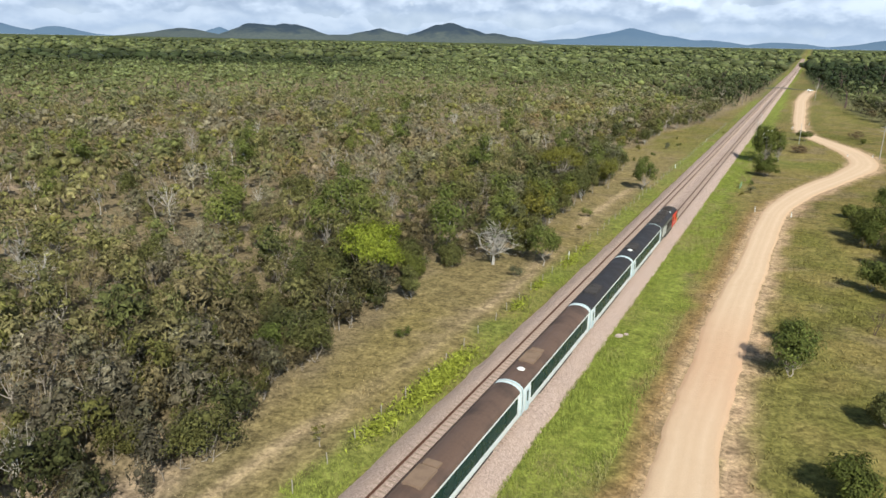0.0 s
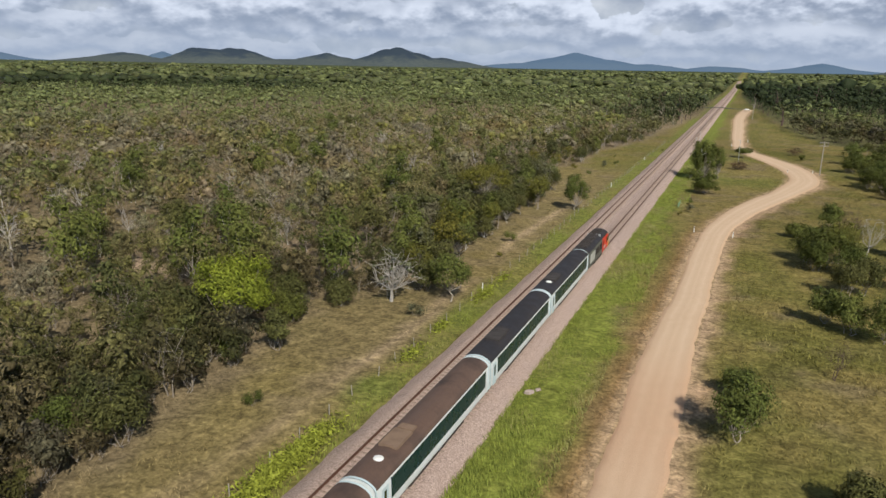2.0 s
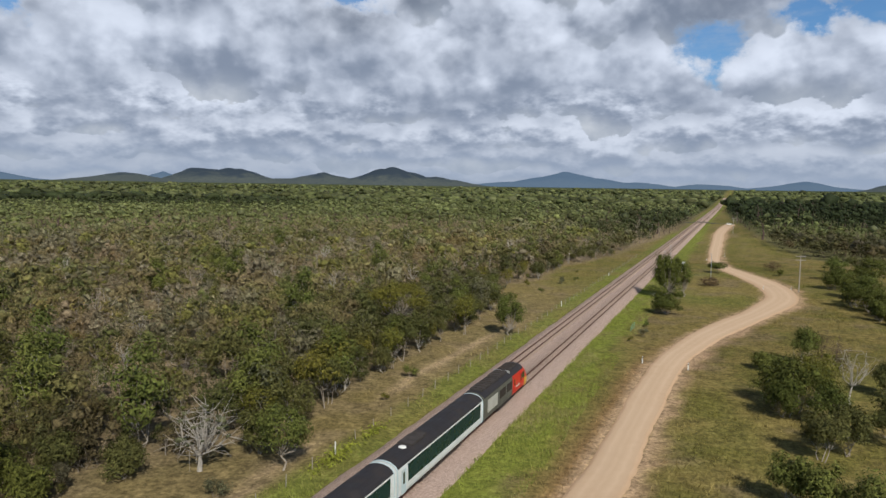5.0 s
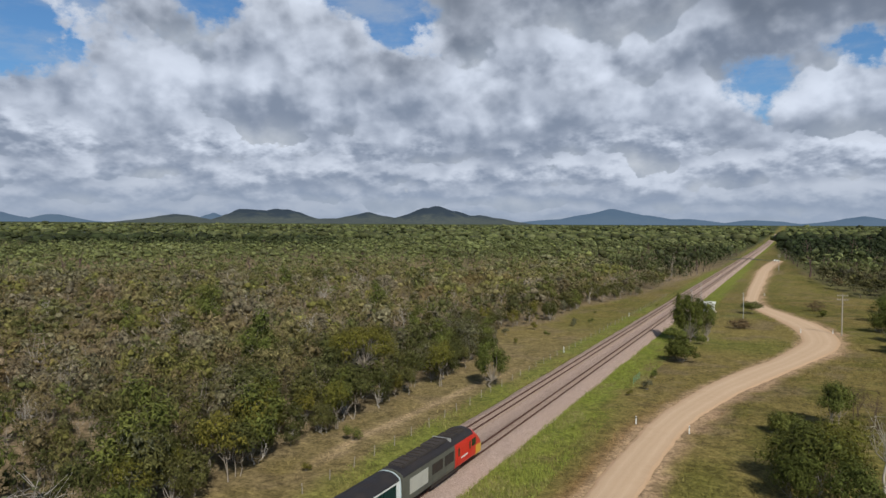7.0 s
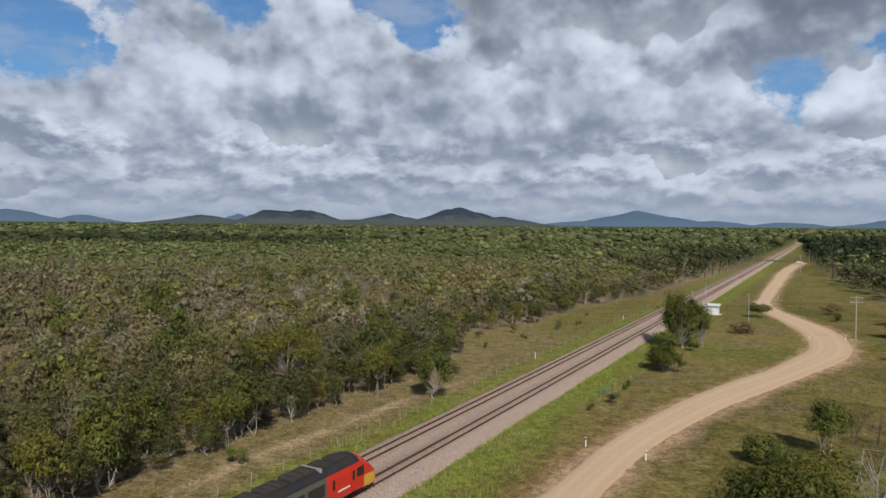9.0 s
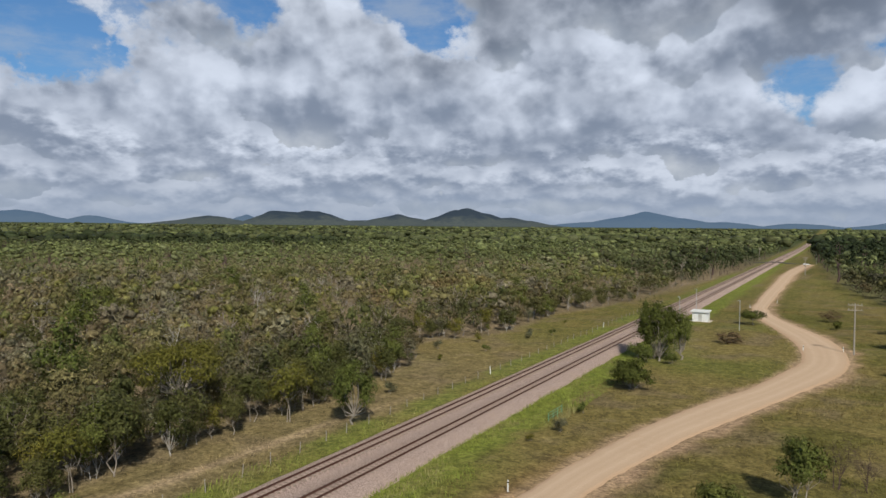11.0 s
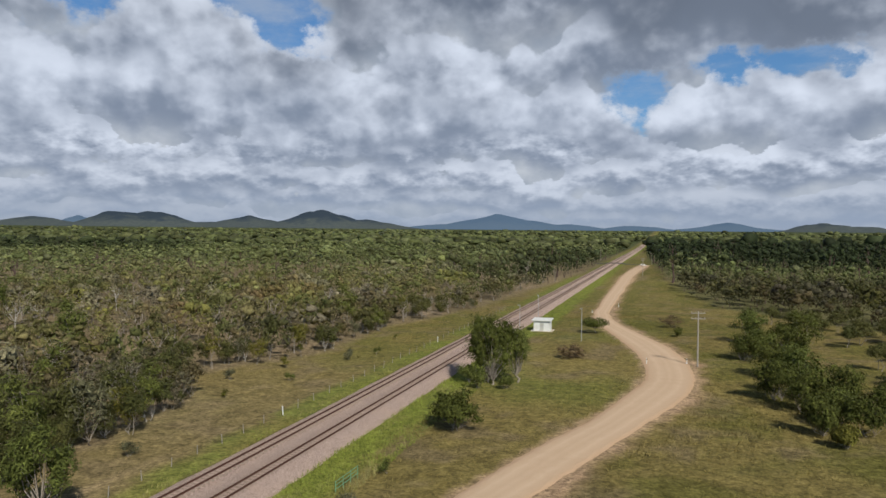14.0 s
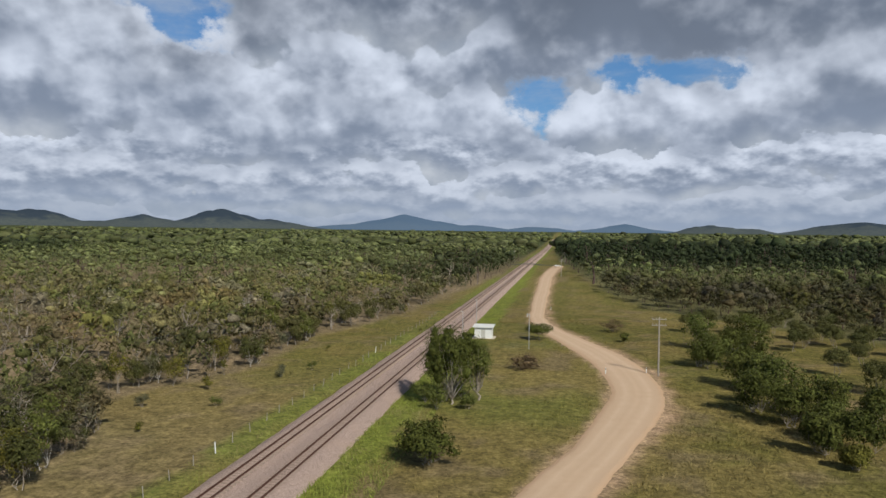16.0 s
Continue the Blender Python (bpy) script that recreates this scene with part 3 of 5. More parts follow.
def bogie(parent, y):
    bm = bmesh.new()
    for s in (-1, 1):
        box(bm, s * 0.86 - 0.07, s * 0.86 + 0.07, y - 1.5, y + 1.5, 0.36, 0.56, 0.03)
    box(bm, -0.9, 0.9, y - 0.25, y + 0.25, 0.40, 0.68, 0.03)
    b = part("bogie", bm, M["under"], parent, "grimy black bogie frame")
    for k in (-1.1, 1.1):
        for s in (-1, 1):
            w = bmesh.new()
            rod(w, (s * 0.53 - 0.065, y + k, 0.40), (s * 0.53 + 0.065, y + k, 0.40), 0.40, n=20)
            rod(w, (s * 0.60 - 0.02, y + k, 0.40), (s * 0.60 + 0.05, y + k, 0.40), 0.14, n=12)
            part("wheel", w, M["rail"], b)


def roof_strip(bm, inset, y0, y1, lift):
    """A cap that follows the curve of the roof."""
    p = [(a, b) for a, b in side_profile(inset) if b > SHOULDER - 0.12]
    for u, v in zip(p, p[1:]):
        q = [bm.verts.new((u[0], y0, u[1] + lift)), bm.verts.new((v[0], y0, v[1] + lift)), bm.verts.new((v[0], y1, v[1] + lift)), bm.verts.new((u[0], y1, u[1] + lift))]
        bm.faces.new(q)
    bmesh.ops.remove_doubles(bm, verts=bm.verts[:], dist=1e-4)
    r = bmesh.ops.extrude_face_region(bm, geom=bm.faces[:])
    bmesh.ops.translate(bm, verts=[v for v in r["geom"] if isinstance(v, bmesh.types.BMVert)], vec=(0, 0, -0.03))
    bmesh.ops.recalc_face_normals(bm, faces=bm.faces[:])
    return bm


def carriage(name, label, sooty, domes):
    car = empty(name, label, "train carriage", "cars of the train")
    h = CAR / 2
    part("body", extrude_y(bmesh.new(), side_profile(), -h, h), M["body"], car, "pale blue-white ribbed side panels")
    roof, patch = (M["soot"], M["soot_patch"]) if sooty else (M["roof"], M["roof_patch"])
    part("roof", roof_strip(bmesh.new(), -0.012, -h + 0.152, h - 0.152, 0.022), roof, car, "soot-black roof" if sooty else "brown stained roof")
    for y0, y1 in ((-h + 0.0, -h + 0.15), (h - 0.15, h - 0.0)):
        bm = bmesh.new()
        out, inn = side_profile(-0.035, TOP + 0.04, FLOOR), side_profile(0.05, TOP - 0.04, FLOOR)
        loft(bm, [[(a, y, b) for a, b in p] for p, y in ((inn, y0), (out, y0), (out, y1), (inn, y1))], cap=False)
        part("end_rib", bm, M["rib"], car, "pale blue end arch")
    part("roof_pod", box(bmesh.new(), -0.72, 0.72, -h + 4.0, -h + 6.4, TOP - 0.10, TOP + 0.13, 0.05), patch, car, "flat air-conditioning pod")
    part("roof_panel", box(bmesh.new(), -0.60, 0.60, -h + 6.55, -h + 7.3, TOP - 0.10, TOP + 0.07, 0.03), patch, car)
    for y in domes:
        bm = bmesh.new()
        bmesh.ops.create_uvsphere(bm, u_segments=16, v_segments=8, radius=0.36, matrix=Matrix.LocRotScale((0.1, y, TOP), None, (1, 1, 0.42)))
        part("roof_dome", bm, M["white"], car, "white antenna dome")
    for s in (-1, 1):
        bm = bmesh.new()
        x = s * (HALF + 0.004)
        box(bm, min(x, x - s * 0.06), max(x, x - s * 0.06), -h + 2.0, h - 0.8, 1.50, 3.00, 0.01)
        band = part("window_band", bm, M["window"], car, "long dark teal window band")
        for k in range(9):
            bm = bmesh.new()
            y = -h + 3.0 + k * 1.85
            box(bm, min(x, x + s * 0.012), max(x, x + s * 0.012), y - 0.84, y + 0.84, 1.62, 2.88, 0.0)
            part("pane", bm, M["window"], band)
        for y in (-h + 1.15,):
            bm = bmesh.new()
            box(bm, min(x, x + s * 0.02), max(x, x + s * 0.02), y - 0.42, y + 0.42, FLOOR + 0.05, 2.85, 0.008)
            door = part("door", bm, M["rib"], car, "pale blue plug door")
            bm = bmesh.new()
            x2 = x + s * 0.02
            box(bm, min(x2, x2 + s * 0.012), max(x2, x2 + s * 0.012), y - 0.15, y + 0.15, 1.65, 2.60, 0.0)
            part("door_window", bm, M["glass"], door)
        bm = bmesh.new()
        box(bm, min(x, x + s * 0.015), max(x, x + s * 0.015), -h + 2.0, h - 0.4, 3.03, 3.10)
        part("rail_trim", bm, M["white"], car)
        bm = bmesh.new()
        box(bm, min(s * 0.95, s * 1.12), max(s * 0.95, s * 1.12), -h + 5.2, h - 5.2, 0.32, FLOOR + 0.01, 0.03)
        part("underfloor_box", bm, M["under"], car, "black equipment skirt")
    part("gangway", box(bmesh.new(), -0.62, 0.62, h - 0.05, h + 0.42, 0.85, 3.1, 0.06), M["under"], car, "black bellows between cars")
    for y in (-h + 3.0, h - 3.0):
        bogie(car, y)
    return car


def power_car():
    """Streamlined cab at +y."""
    car = empty("power_car", "red, grey and yellow diesel power car with black roof", "locomotive", "cars of the train")
    h, L = 8.7, 8.7
    base = side_profile()
    rings = [[(a, -h, b) for a, b in base], [(a, 1.5, b) for a, b in base]]
    part("body", loft(bmesh.new(), rings), M["grey"], car, "dark grey-green engine-room sides")
    # nose: the section shrinks and leans back
    sect = [(1.5, 1.0, 1.0, 0.0), (5.6, 1.0, 1.0, 0.0), (6.6, 0.97, 0.93, 0.0), (7.5, 0.92, 0.74, 0.0), (8.3, 0.84, 0.52, 0.0), (8.75, 0.70, 0.40, 0.02), (8.95, 0.5, 0.30, 0.06)]
    rings = [[(a * sx, y, FLOOR - 0.25 + dz + (b - FLOOR) * sz + 0.25 * (1 - max(0.0, y - 5.6) / 3.35)) for a, b in base] for y, sx, sz, dz in sect]
    part("cab", loft(bmesh.new(), rings), M["red"], car, "red streamlined cab")
    bm = bmesh.new()
    nose = [[(a * (sx + 0.012), y + 0.02, FLOOR - 0.27 + dz + min((b - FLOOR) * sz, 1.05) + 0.25 * (1 - max(0.0, y - 5.6) / 3.35)) for a, b in base] for y, sx, sz, dz in sect[2:]]
    part("nose_cap", loft(bm, nose), M["yellow"], car, "yellow nose cap")
    bm = bmesh.new()
    q = [(-0.78, 6.95, 2.98), (0.78, 6.95, 2.98), (0.70, 7.92, 2.22), (-0.70, 7.92, 2.22)]
    vs = [bm.verts.new((x, y + 0.05, z + 0.06)) for x, y, z in q]
    bm.faces.new(vs)
    r = bmesh.ops.extrude_face_region(bm, geom=bm.faces[:])
    bmesh.ops.translate(bm, verts=[v for v in r["geom"] if isinstance(v, bmesh.types.BMVert)], vec=(0, -0.1, -0.12))
    bmesh.ops.recalc_face_normals(bm, faces=bm.faces[:])
    part("windscreen", bm, M["glass"], car, "dark sloping windscreen")
    part("roof", roof_strip(bmesh.new(), -0.015, -h + 0.1, 5.9, 0.025), M["soot"], car, "soot-black roof")
    for y0, y1, z in ((-7.8, -5.2, 0.16), (-4.7, -2.4, 0.12), (-1.9, 0.9, 0.18), (1.5, 2.9, 0.12), (3.4, 5.0, 0.10)):
        hatch = part("roof_hatch", box(bmesh.new(), -0.75, 0.75, y0, y1, TOP - 0.12, TOP + z, 0.05), M["soot_patch"], car, "black roof grille")
        for k in range(3):
            y = y0 + (y1 - y0) * (k + 0.5) / 3
            part("louvre", box(bmesh.new(), -0.6, 0.6, y - 0.06, y + 0.06, TOP + z - 0.01, TOP + z + 0.05), M["under"], hatch)
    part("roof_bar", box(bmesh.new(), -1.0, 1.0, 1.1, 1.3, TOP - 0.3, TOP + 0.1, 0.03), M["steel"], car, "pale cross bar")
    for s in (-1, 1):
        x = s * (HALF + 0.006)
        for nm, y0, y1, z0, z1, mt in (("side_panel", -7.6, -4.2, 1.35, 2.75, "silver"), ("side_grille", -3.4, -1.2, 1.7, 2.7, "under"), ("side_grille", -0.8, 1.2, 1.7, 2.7, "under"), ("door", 2.0, 2.7, 0.9, 2.85, "red"), ("cab_door", 4.7, 5.3, 0.9, 2.9, "red")):
            bm = bmesh.new()
            box(bm, min(x, x + s * 0.02), max(x, x + s * 0.02), y0, y1, z0, z1, 0.008)
            p = part(nm, bm, M[mt], car)
            if "door" in nm:
                bm = bmesh.new()
                x2 = x + s * 0.02
                box(bm, min(x2, x2 + s * 0.01), max(x2, x2 + s * 0.01), (y0 + y1) / 2 - 0.16, (y0 + y1) / 2 + 0.16, 1.8, 2.6)
                part("door_window", bm, M["glass"], p)
        bm = bmesh.new()
        box(bm, min(x, x + s * 0.012), max(x, x + s * 0.012), 5.5, 6.5, 1.9, 2.65, 0.0)
        part("cab_window", bm, M["glass"], car, "dark cab side window")
        bm = bmesh.new()
        box(bm, min(x, x + s * 0.012), max(x, x + s * 0.012), 2.9, 4.5, 1.42, 1.56, 0.0)
        part("side_stripe", bm, M["white"], car, "thin white side stripe")
        part("headlight", box(bmesh.new(), s * 0.50 - 0.16, s * 0.50 + 0.16, 8.50, 8.72, 1.02, 1.20, 0.03), M["silver"], car, "silver headlight")
        bm = bmesh.new()
        box(bm, min(s * 0.95, s * 1.15), max(s * 0.95, s * 1.15), -3.2, 3.0, 0.30, FLOOR + 0.01, 0.03)
        part("fuel_tank", bm, M["under"], car, "black fuel tank")
    for y in (-5.8, 5.4):
        bogie(car, y)
    part("coupler", box(bmesh.new(), -0.12, 0.12, 8.6, 9.35, 0.55, 0.8, 0.03), M["under"], car, "black coupler")
    return car


def on_line(y, turn=0.0):
    return pose(line_x(y), y, RAIL_TOP, 0, 0, LINE_YAW + turn)


FRONT = 112.5           # joint behind the leading power car
lead = power_car()
lead.matrix_basis = on_line(FRONT + 8.9)
PITCH = CAR + 0.4
kinds = [("s", (-6.8,)), ("s", ()), ("b", (-7.6,)), ("b", ()), ("b", (-7.6, 7.4)), ("b", ()), ("b", (-7.6,))]
made = {}
for i, key in enumerate(kinds):
    m = on_line(FRONT - PITCH * (i + 0.5))
    if key in made:
        copy_thing(made[key], m)
    else:
        sooty = key[0] == "s"
        made[key] = carriage("train_carriage", ("pale blue-white passenger carriage with soot-black roof" if sooty else "pale blue-white passenger carriage with brown roof") + (" and white dome" if key[1] else ""), sooty, key[1])
        made[key].matrix_basis = m
copy_thing(lead, on_line(FRONT - PITCH * 7 - 8.9, 180))


# ---- plants ----
def tube(pts, radii, n):
    """A tapered limb: vertices and quads."""
    pts, radii = np.array(pts, float), np.array(radii, float)
    a = np.arange(n) * 2 * np.pi / n
    V = []
    for i, (p, r) in enumerate(zip(pts, radii)):
        t = pts[min(i + 1, len(pts) - 1)] - pts[max(i - 1, 0)]
        t = t / (np.linalg.norm(t) + 1e-9)
        u = np.cross(t, (0.31, 0.77, 0.2))
        u = u / (np.linalg.norm(u) + 1e-9)
        w = np.cross(t, u)
        V.append(p + r * (np.cos(a)[:, None] * u + np.sin(a)[:, None] * w))
    F = [(i * n + j, i * n + (j + 1) % n, (i + 1) * n + (j + 1) % n, (i + 1) * n + j) for i in range(len(pts) - 1) for j in range(n)]
    return np.concatenate(V), np.array(F, int)


def join(items, n=4):
    V, F, k = [], [], 0
    for v, f in items:
        V.append(v)
        F.append(f + k)
        k += len(v)
    if not V:
        return np.zeros((0, 3)), np.zeros((0, n), int)
    return np.concatenate(V), np.concatenate(F)


def sprays(rng, centres, size, flat=0.3, slim=0.36, face=None):
    """Leaf sprays: one slim blade a centre, turned at random or facing the way given."""
    n = len(centres)
    a = rng.normal(size=(n, 3))
    a[:, 2] = a[:, 2] * (1 - flat)
    if face is not None:
        out = face + rng.normal(size=(n, 3)) * 0.38 + np.array((0, 0, 0.12))
        out /= np.linalg.norm(out, axis=1)[:, None]
        a = a - out * (a * out).sum(1)[:, None]
    a /= np.linalg.norm(a, axis=1)[:, None]
    b = np.cross(a, out if face is not None else rng.normal(size=(n, 3)))
    b /= np.linalg.norm(b, axis=1)[:, None] + 1e-9
    s = (size * rng.uniform(0.55, 1.35, n))[:, None]
    V = np.stack([centres - a * s - b * s * slim, centres - a * s * 0.6 + b * s * slim, centres + a * s], 1).reshape(-1, 3)
    return V, np.arange(n * 3).reshape(n, 3)


G = (1 + 5 ** 0.5) / 2
ICO_V = np.array([(-1, G, 0), (1, G, 0), (-1, -G, 0), (1, -G, 0), (0, -1, G), (0, 1, G), (0, -1, -G), (0, 1, -G), (G, 0, -1), (G, 0, 1), (-G, 0, -1), (-G, 0, 1)]) / math.sqrt(1 + G * G)
ICO_F = np.array([(0, 11, 5), (0, 5, 1), (0, 1, 7), (0, 7, 10), (0, 10, 11), (1, 5, 9), (5, 11, 4), (11, 10, 2), (10, 7, 6), (7, 1, 8), (3, 9, 4), (3, 4, 2), (3, 2, 6), (3, 6, 8), (3, 8, 9), (4, 9, 5), (2, 4, 11), (6, 2, 10), (8, 6, 7), (9, 8, 1)])


def tree(rng, h, spread, lobes, leaves, leaf, base=0.40, stems=1, sides=5, trunk=0.019, flat=0.6, hollow=0.40, lobe=0.36, twigs=0, limbs=True, slim=0.34, rise=-0.3, core=0.26, cores=99, low=0.1):
    """Wood (quads), leaf clumps and leaf sprays (triangles) of one plant, foot at the origin."""
    wood, cents = [], []
    per = max(1, lobes // stems)
    for s in range(stems):
        lean = rng.normal(size=2) * (0.05 if stems == 1 else 0.20) * spread
        foot = rng.normal(size=2) * (0.0 if stems == 1 else 0.10 * spread)
        fork = h * rng.uniform(base * 0.75, base * 1.05)
        P = np.array([[foot[0], foot[1], -0.03 * h], [foot[0] + lean[0] * 0.35 + rng.normal() * 0.04 * h, foot[1] + lean[1] * 0.35 + rng.normal() * 0.04 * h, fork * 0.55], [foot[0] + lean[0] * 0.7, foot[1] + lean[1] * 0.7, fork]])
        r = trunk * h * (1 if stems == 1 else 0.6)
        wood.append(tube(P if limbs else P[[0, 2]], [r * 1.15, r * 0.85, r * 0.65] if limbs else [r * 1.15, r * 0.7], sides))
        for k in range(per):
            an, u = (k + rng.uniform(0, 0.8)) * 2.399, 0.97 - 1.60 * (k + rng.uniform(0.2, 0.8)) / per
            rho, half = rng.uniform(0.50, 0.82), h * (1 - base) / 2
            ring = math.sqrt(1 - u * u) * spread * rho * (0.92 if stems == 1 else 0.72)
            z = h * (1 + base) / 2 + half * (u * rho + rng.normal() * 0.06) - low * half * 0.3
            c = np.array([P[2][0] + ring * np.cos(an), P[2][1] + ring * np.sin(an), z])
            mid = (P[2] + c) / 2 + np.array([0, 0, -0.06 * h]) + rng.normal(size=3) * 0.05 * h
            if limbs:
                wood.append(tube([P[2], mid, c], [r * 0.5, r * 0.3, r * 0.10], max(3, sides - 2)))
            for q in range(twigs):
                e = c + rng.normal(size=3) * spread * 0.30 * np.array([1, 1, 0.8])
                st = mid if q % 2 else c
                wood.append(tube([st, (st + e) / 2 + rng.normal(size=3) * 0.03 * h, e], [r * 0.16, r * 0.10, r * 0.03], 3))
            cents.append((c, spread * lobe * rng.uniform(0.7, 1.3)))
    W = join(wood)
    clumps, pts, outs = [], [], []
    if leaves:
        share = np.array([c[1] ** 2 for c in cents])
        share = share / share.sum()
        for i, ((c, rr), f) in enumerate(zip(cents, share)):
            n = max(2, int(leaves * f))
            v = rng.normal(size=(n, 3))
            v /= np.linalg.norm(v, axis=1)[:, None]
            crown = c - np.array((0, 0, h * (0.35 + 0.4 * base)))
            outs.append(v + 0.6 * crown / (np.linalg.norm(crown) + 1e-6))
            v *= (hollow + (1.08 - hollow) * rng.uniform(0, 1, n) ** 0.7)[:, None] * rr
            v[:, 2] *= flat
            pts.append(c + v)
            if i < cores and core:
                b = ICO_V * (rr * core * rng.uniform(0.4, 1.6, (12, 1))) * np.array([1, 1, flat * 0.9])
                clumps.append((b + c, ICO_F))
        L = sprays(rng, np.concatenate(pts), leaf, rise, slim, np.concatenate(outs))
    else:
        L = (np.zeros((0, 3)), np.zeros((0, 3), int))
    return W, join(clumps, 3), L


def named_plant(name, label, category, rng, leafmat, barkmat, group="", **kw):
    W, C, L = tree(rng, **kw)
    ob = empty(name, label, category, group)
    t = new("trunk", raw_mesh("trunk", W[0], [W[1]], [barkmat], smooth=True))
    t.parent = ob
    if len(L[0]):
        v, f = join([C, L], 3)
        c = new("crown", raw_mesh("crown", v, [f], [leafmat], smooth=np.arange(len(f)) < len(C[1])))
        c.parent = ob
    return ob


def at(ob, x, y, turn=0.0, scale=1.0, z=0.0):
    ob.matrix_basis = pose(x, y, z, 0, 0, turn) @ Matrix.Scale(scale, 4)
    return ob

# ---- trees and shrubs that can be told apart ----
rng = np.random.default_rng(7)
B = M["bark"]

at(named_plant("broad_tree", "broad bright green tree with pale forked trunk", "tree", rng, M["leaf_bright"], B, h=9.6, spread=5.2, lobes=24, leaves=8000, leaf=0.22, base=0.24, flat=0.78, lobe=0.29, trunk=0.024), -50.5, 75.5, 20)
at(named_plant("leafless_tree", "bleached leafless tree with spreading twigs", "tree", rng, M["leaf_grey"], M["dead"], h=6.8, spread=3.9, lobes=18, leaves=60, leaf=0.14, base=0.26, trunk=0.038, twigs=9), -40.2, 92.3, 0)
at(named_plant("young_tree", "leafy mid-green tree beside a leafless one", "tree", rng, M["leaf_mid"], B, h=6.8, spread=3.0, lobes=16, leaves=3200, leaf=0.20, base=0.22, flat=0.8), -33.6, 96.0, 50)
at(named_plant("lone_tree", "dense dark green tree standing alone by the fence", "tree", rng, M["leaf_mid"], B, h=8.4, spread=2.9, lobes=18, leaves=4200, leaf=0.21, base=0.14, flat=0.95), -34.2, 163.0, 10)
at(named_plant("spreading_tree", "golden olive spreading tree with pale limbs", "tree", rng, M["leaf_gold"], B, h=10.8, spread=6.6, lobes=34, leaves=7000, leaf=0.20, base=0.46, flat=0.55, lobe=0.25, trunk=0.026), -50.6, 151.5, 0)
at(named_plant("sapling", "thin sapling in dry grass", "tree", rng, M["leaf_gold"], B, h=2.3, spread=0.8, lobes=5, leaves=180, leaf=0.11, base=0.5, trunk=0.02), -31.7, 40.2)
for x, y, hh, sp, mt, lab in ((-38.4, 33.5, 5.4, 3.0, "leaf_olive", "rounded olive shrub with bare twigs"), (-42.4, 52.6, 5.2, 3.0, "leaf_olive", "dense olive shrub at the edge of dry grass"), (-43.2, 73.5, 5.2, 1.9, "leaf_olive", "narrow upright olive shrub"), (-49.8, 48.0, 4.2, 2.5, "leaf_mid", "bright leafy green shrub"), (-46.0, 50.5, 4.6, 2.3, "leaf_mid", "leafy green shrub among olive ones"), (-45.0, 88.0, 4.2, 2.4, "leaf_olive", "low olive shrub beside dry grass"), (-47.6, 81.0, 4.6, 2.6, "leaf_deep", "dark green shrub beside a broad tree"), (-53.5, 81.5, 5.0, 2.8, "leaf_deep", "dark green shrub beside a broad tree"), (-51.0, 86.5, 4.6, 2.6, "leaf_olive", "olive shrub beside a broad tree"), (-55.5, 71.0, 4.8, 2.8, "leaf_olive", "olive shrub beside a broad tree"), (-48.0, 69.5, 3.8, 2.2, "leaf_mid", "leafy shrub beside a broad tree"), (-38.0, 97.5, 5.0, 2.6, "leaf_olive", "olive shrub behind a leafless tree")):
    at(named_plant("shrub", lab, "shrub", rng, M[mt], B, h=hh, spread=sp, lobes=15, leaves=2700, leaf=0.19, base=0.06, stems=3, flat=0.85, lobe=0.40), x, y, rng.uniform(0, 360))

low = [named_plant("low_shrub", lab, "shrub", rng, M[mt], B, "low shrubs in dry grass", h=1.9, spread=1.2, lobes=8, leaves=700, leaf=0.11, base=0.08, stems=3, flat=0.85, lobe=0.44) for mt, lab in (("leaf_gold", "low yellowish olive shrub in dry grass"), ("leaf_grey", "low grey-green shrub in dry grass"), ("leaf_mid", "low leafy green shrub in dry grass"))]
for i, (x, y) in enumerate(((-45.8, 203.0), (-53.0, 213.5), (-44.2, 216.0), (-50.0, 225.5), (-43.5, 236.0), (-41.0, 243.0), (-45.0, 262.0), (-39.5, 178.0), (-37.8, 130.0), (-35.6, 119.0), (-35.0, 88.6), (-37.0, 62.0), (-13.4, 168.0), (-12.0, 173.5), (-12.6, 183.5), (-33.5, 292.0))):
    m = pose(x, y, 0, 0, 0, rng.uniform(0, 360))
    big = rng.uniform(0.5, 1.3)
    if i < 3:
        low[i].matrix_basis = m @ Matrix.Scale(big, 4)
    else:
        copy_thing(low[i % 3], m).scale = (big, big, big)

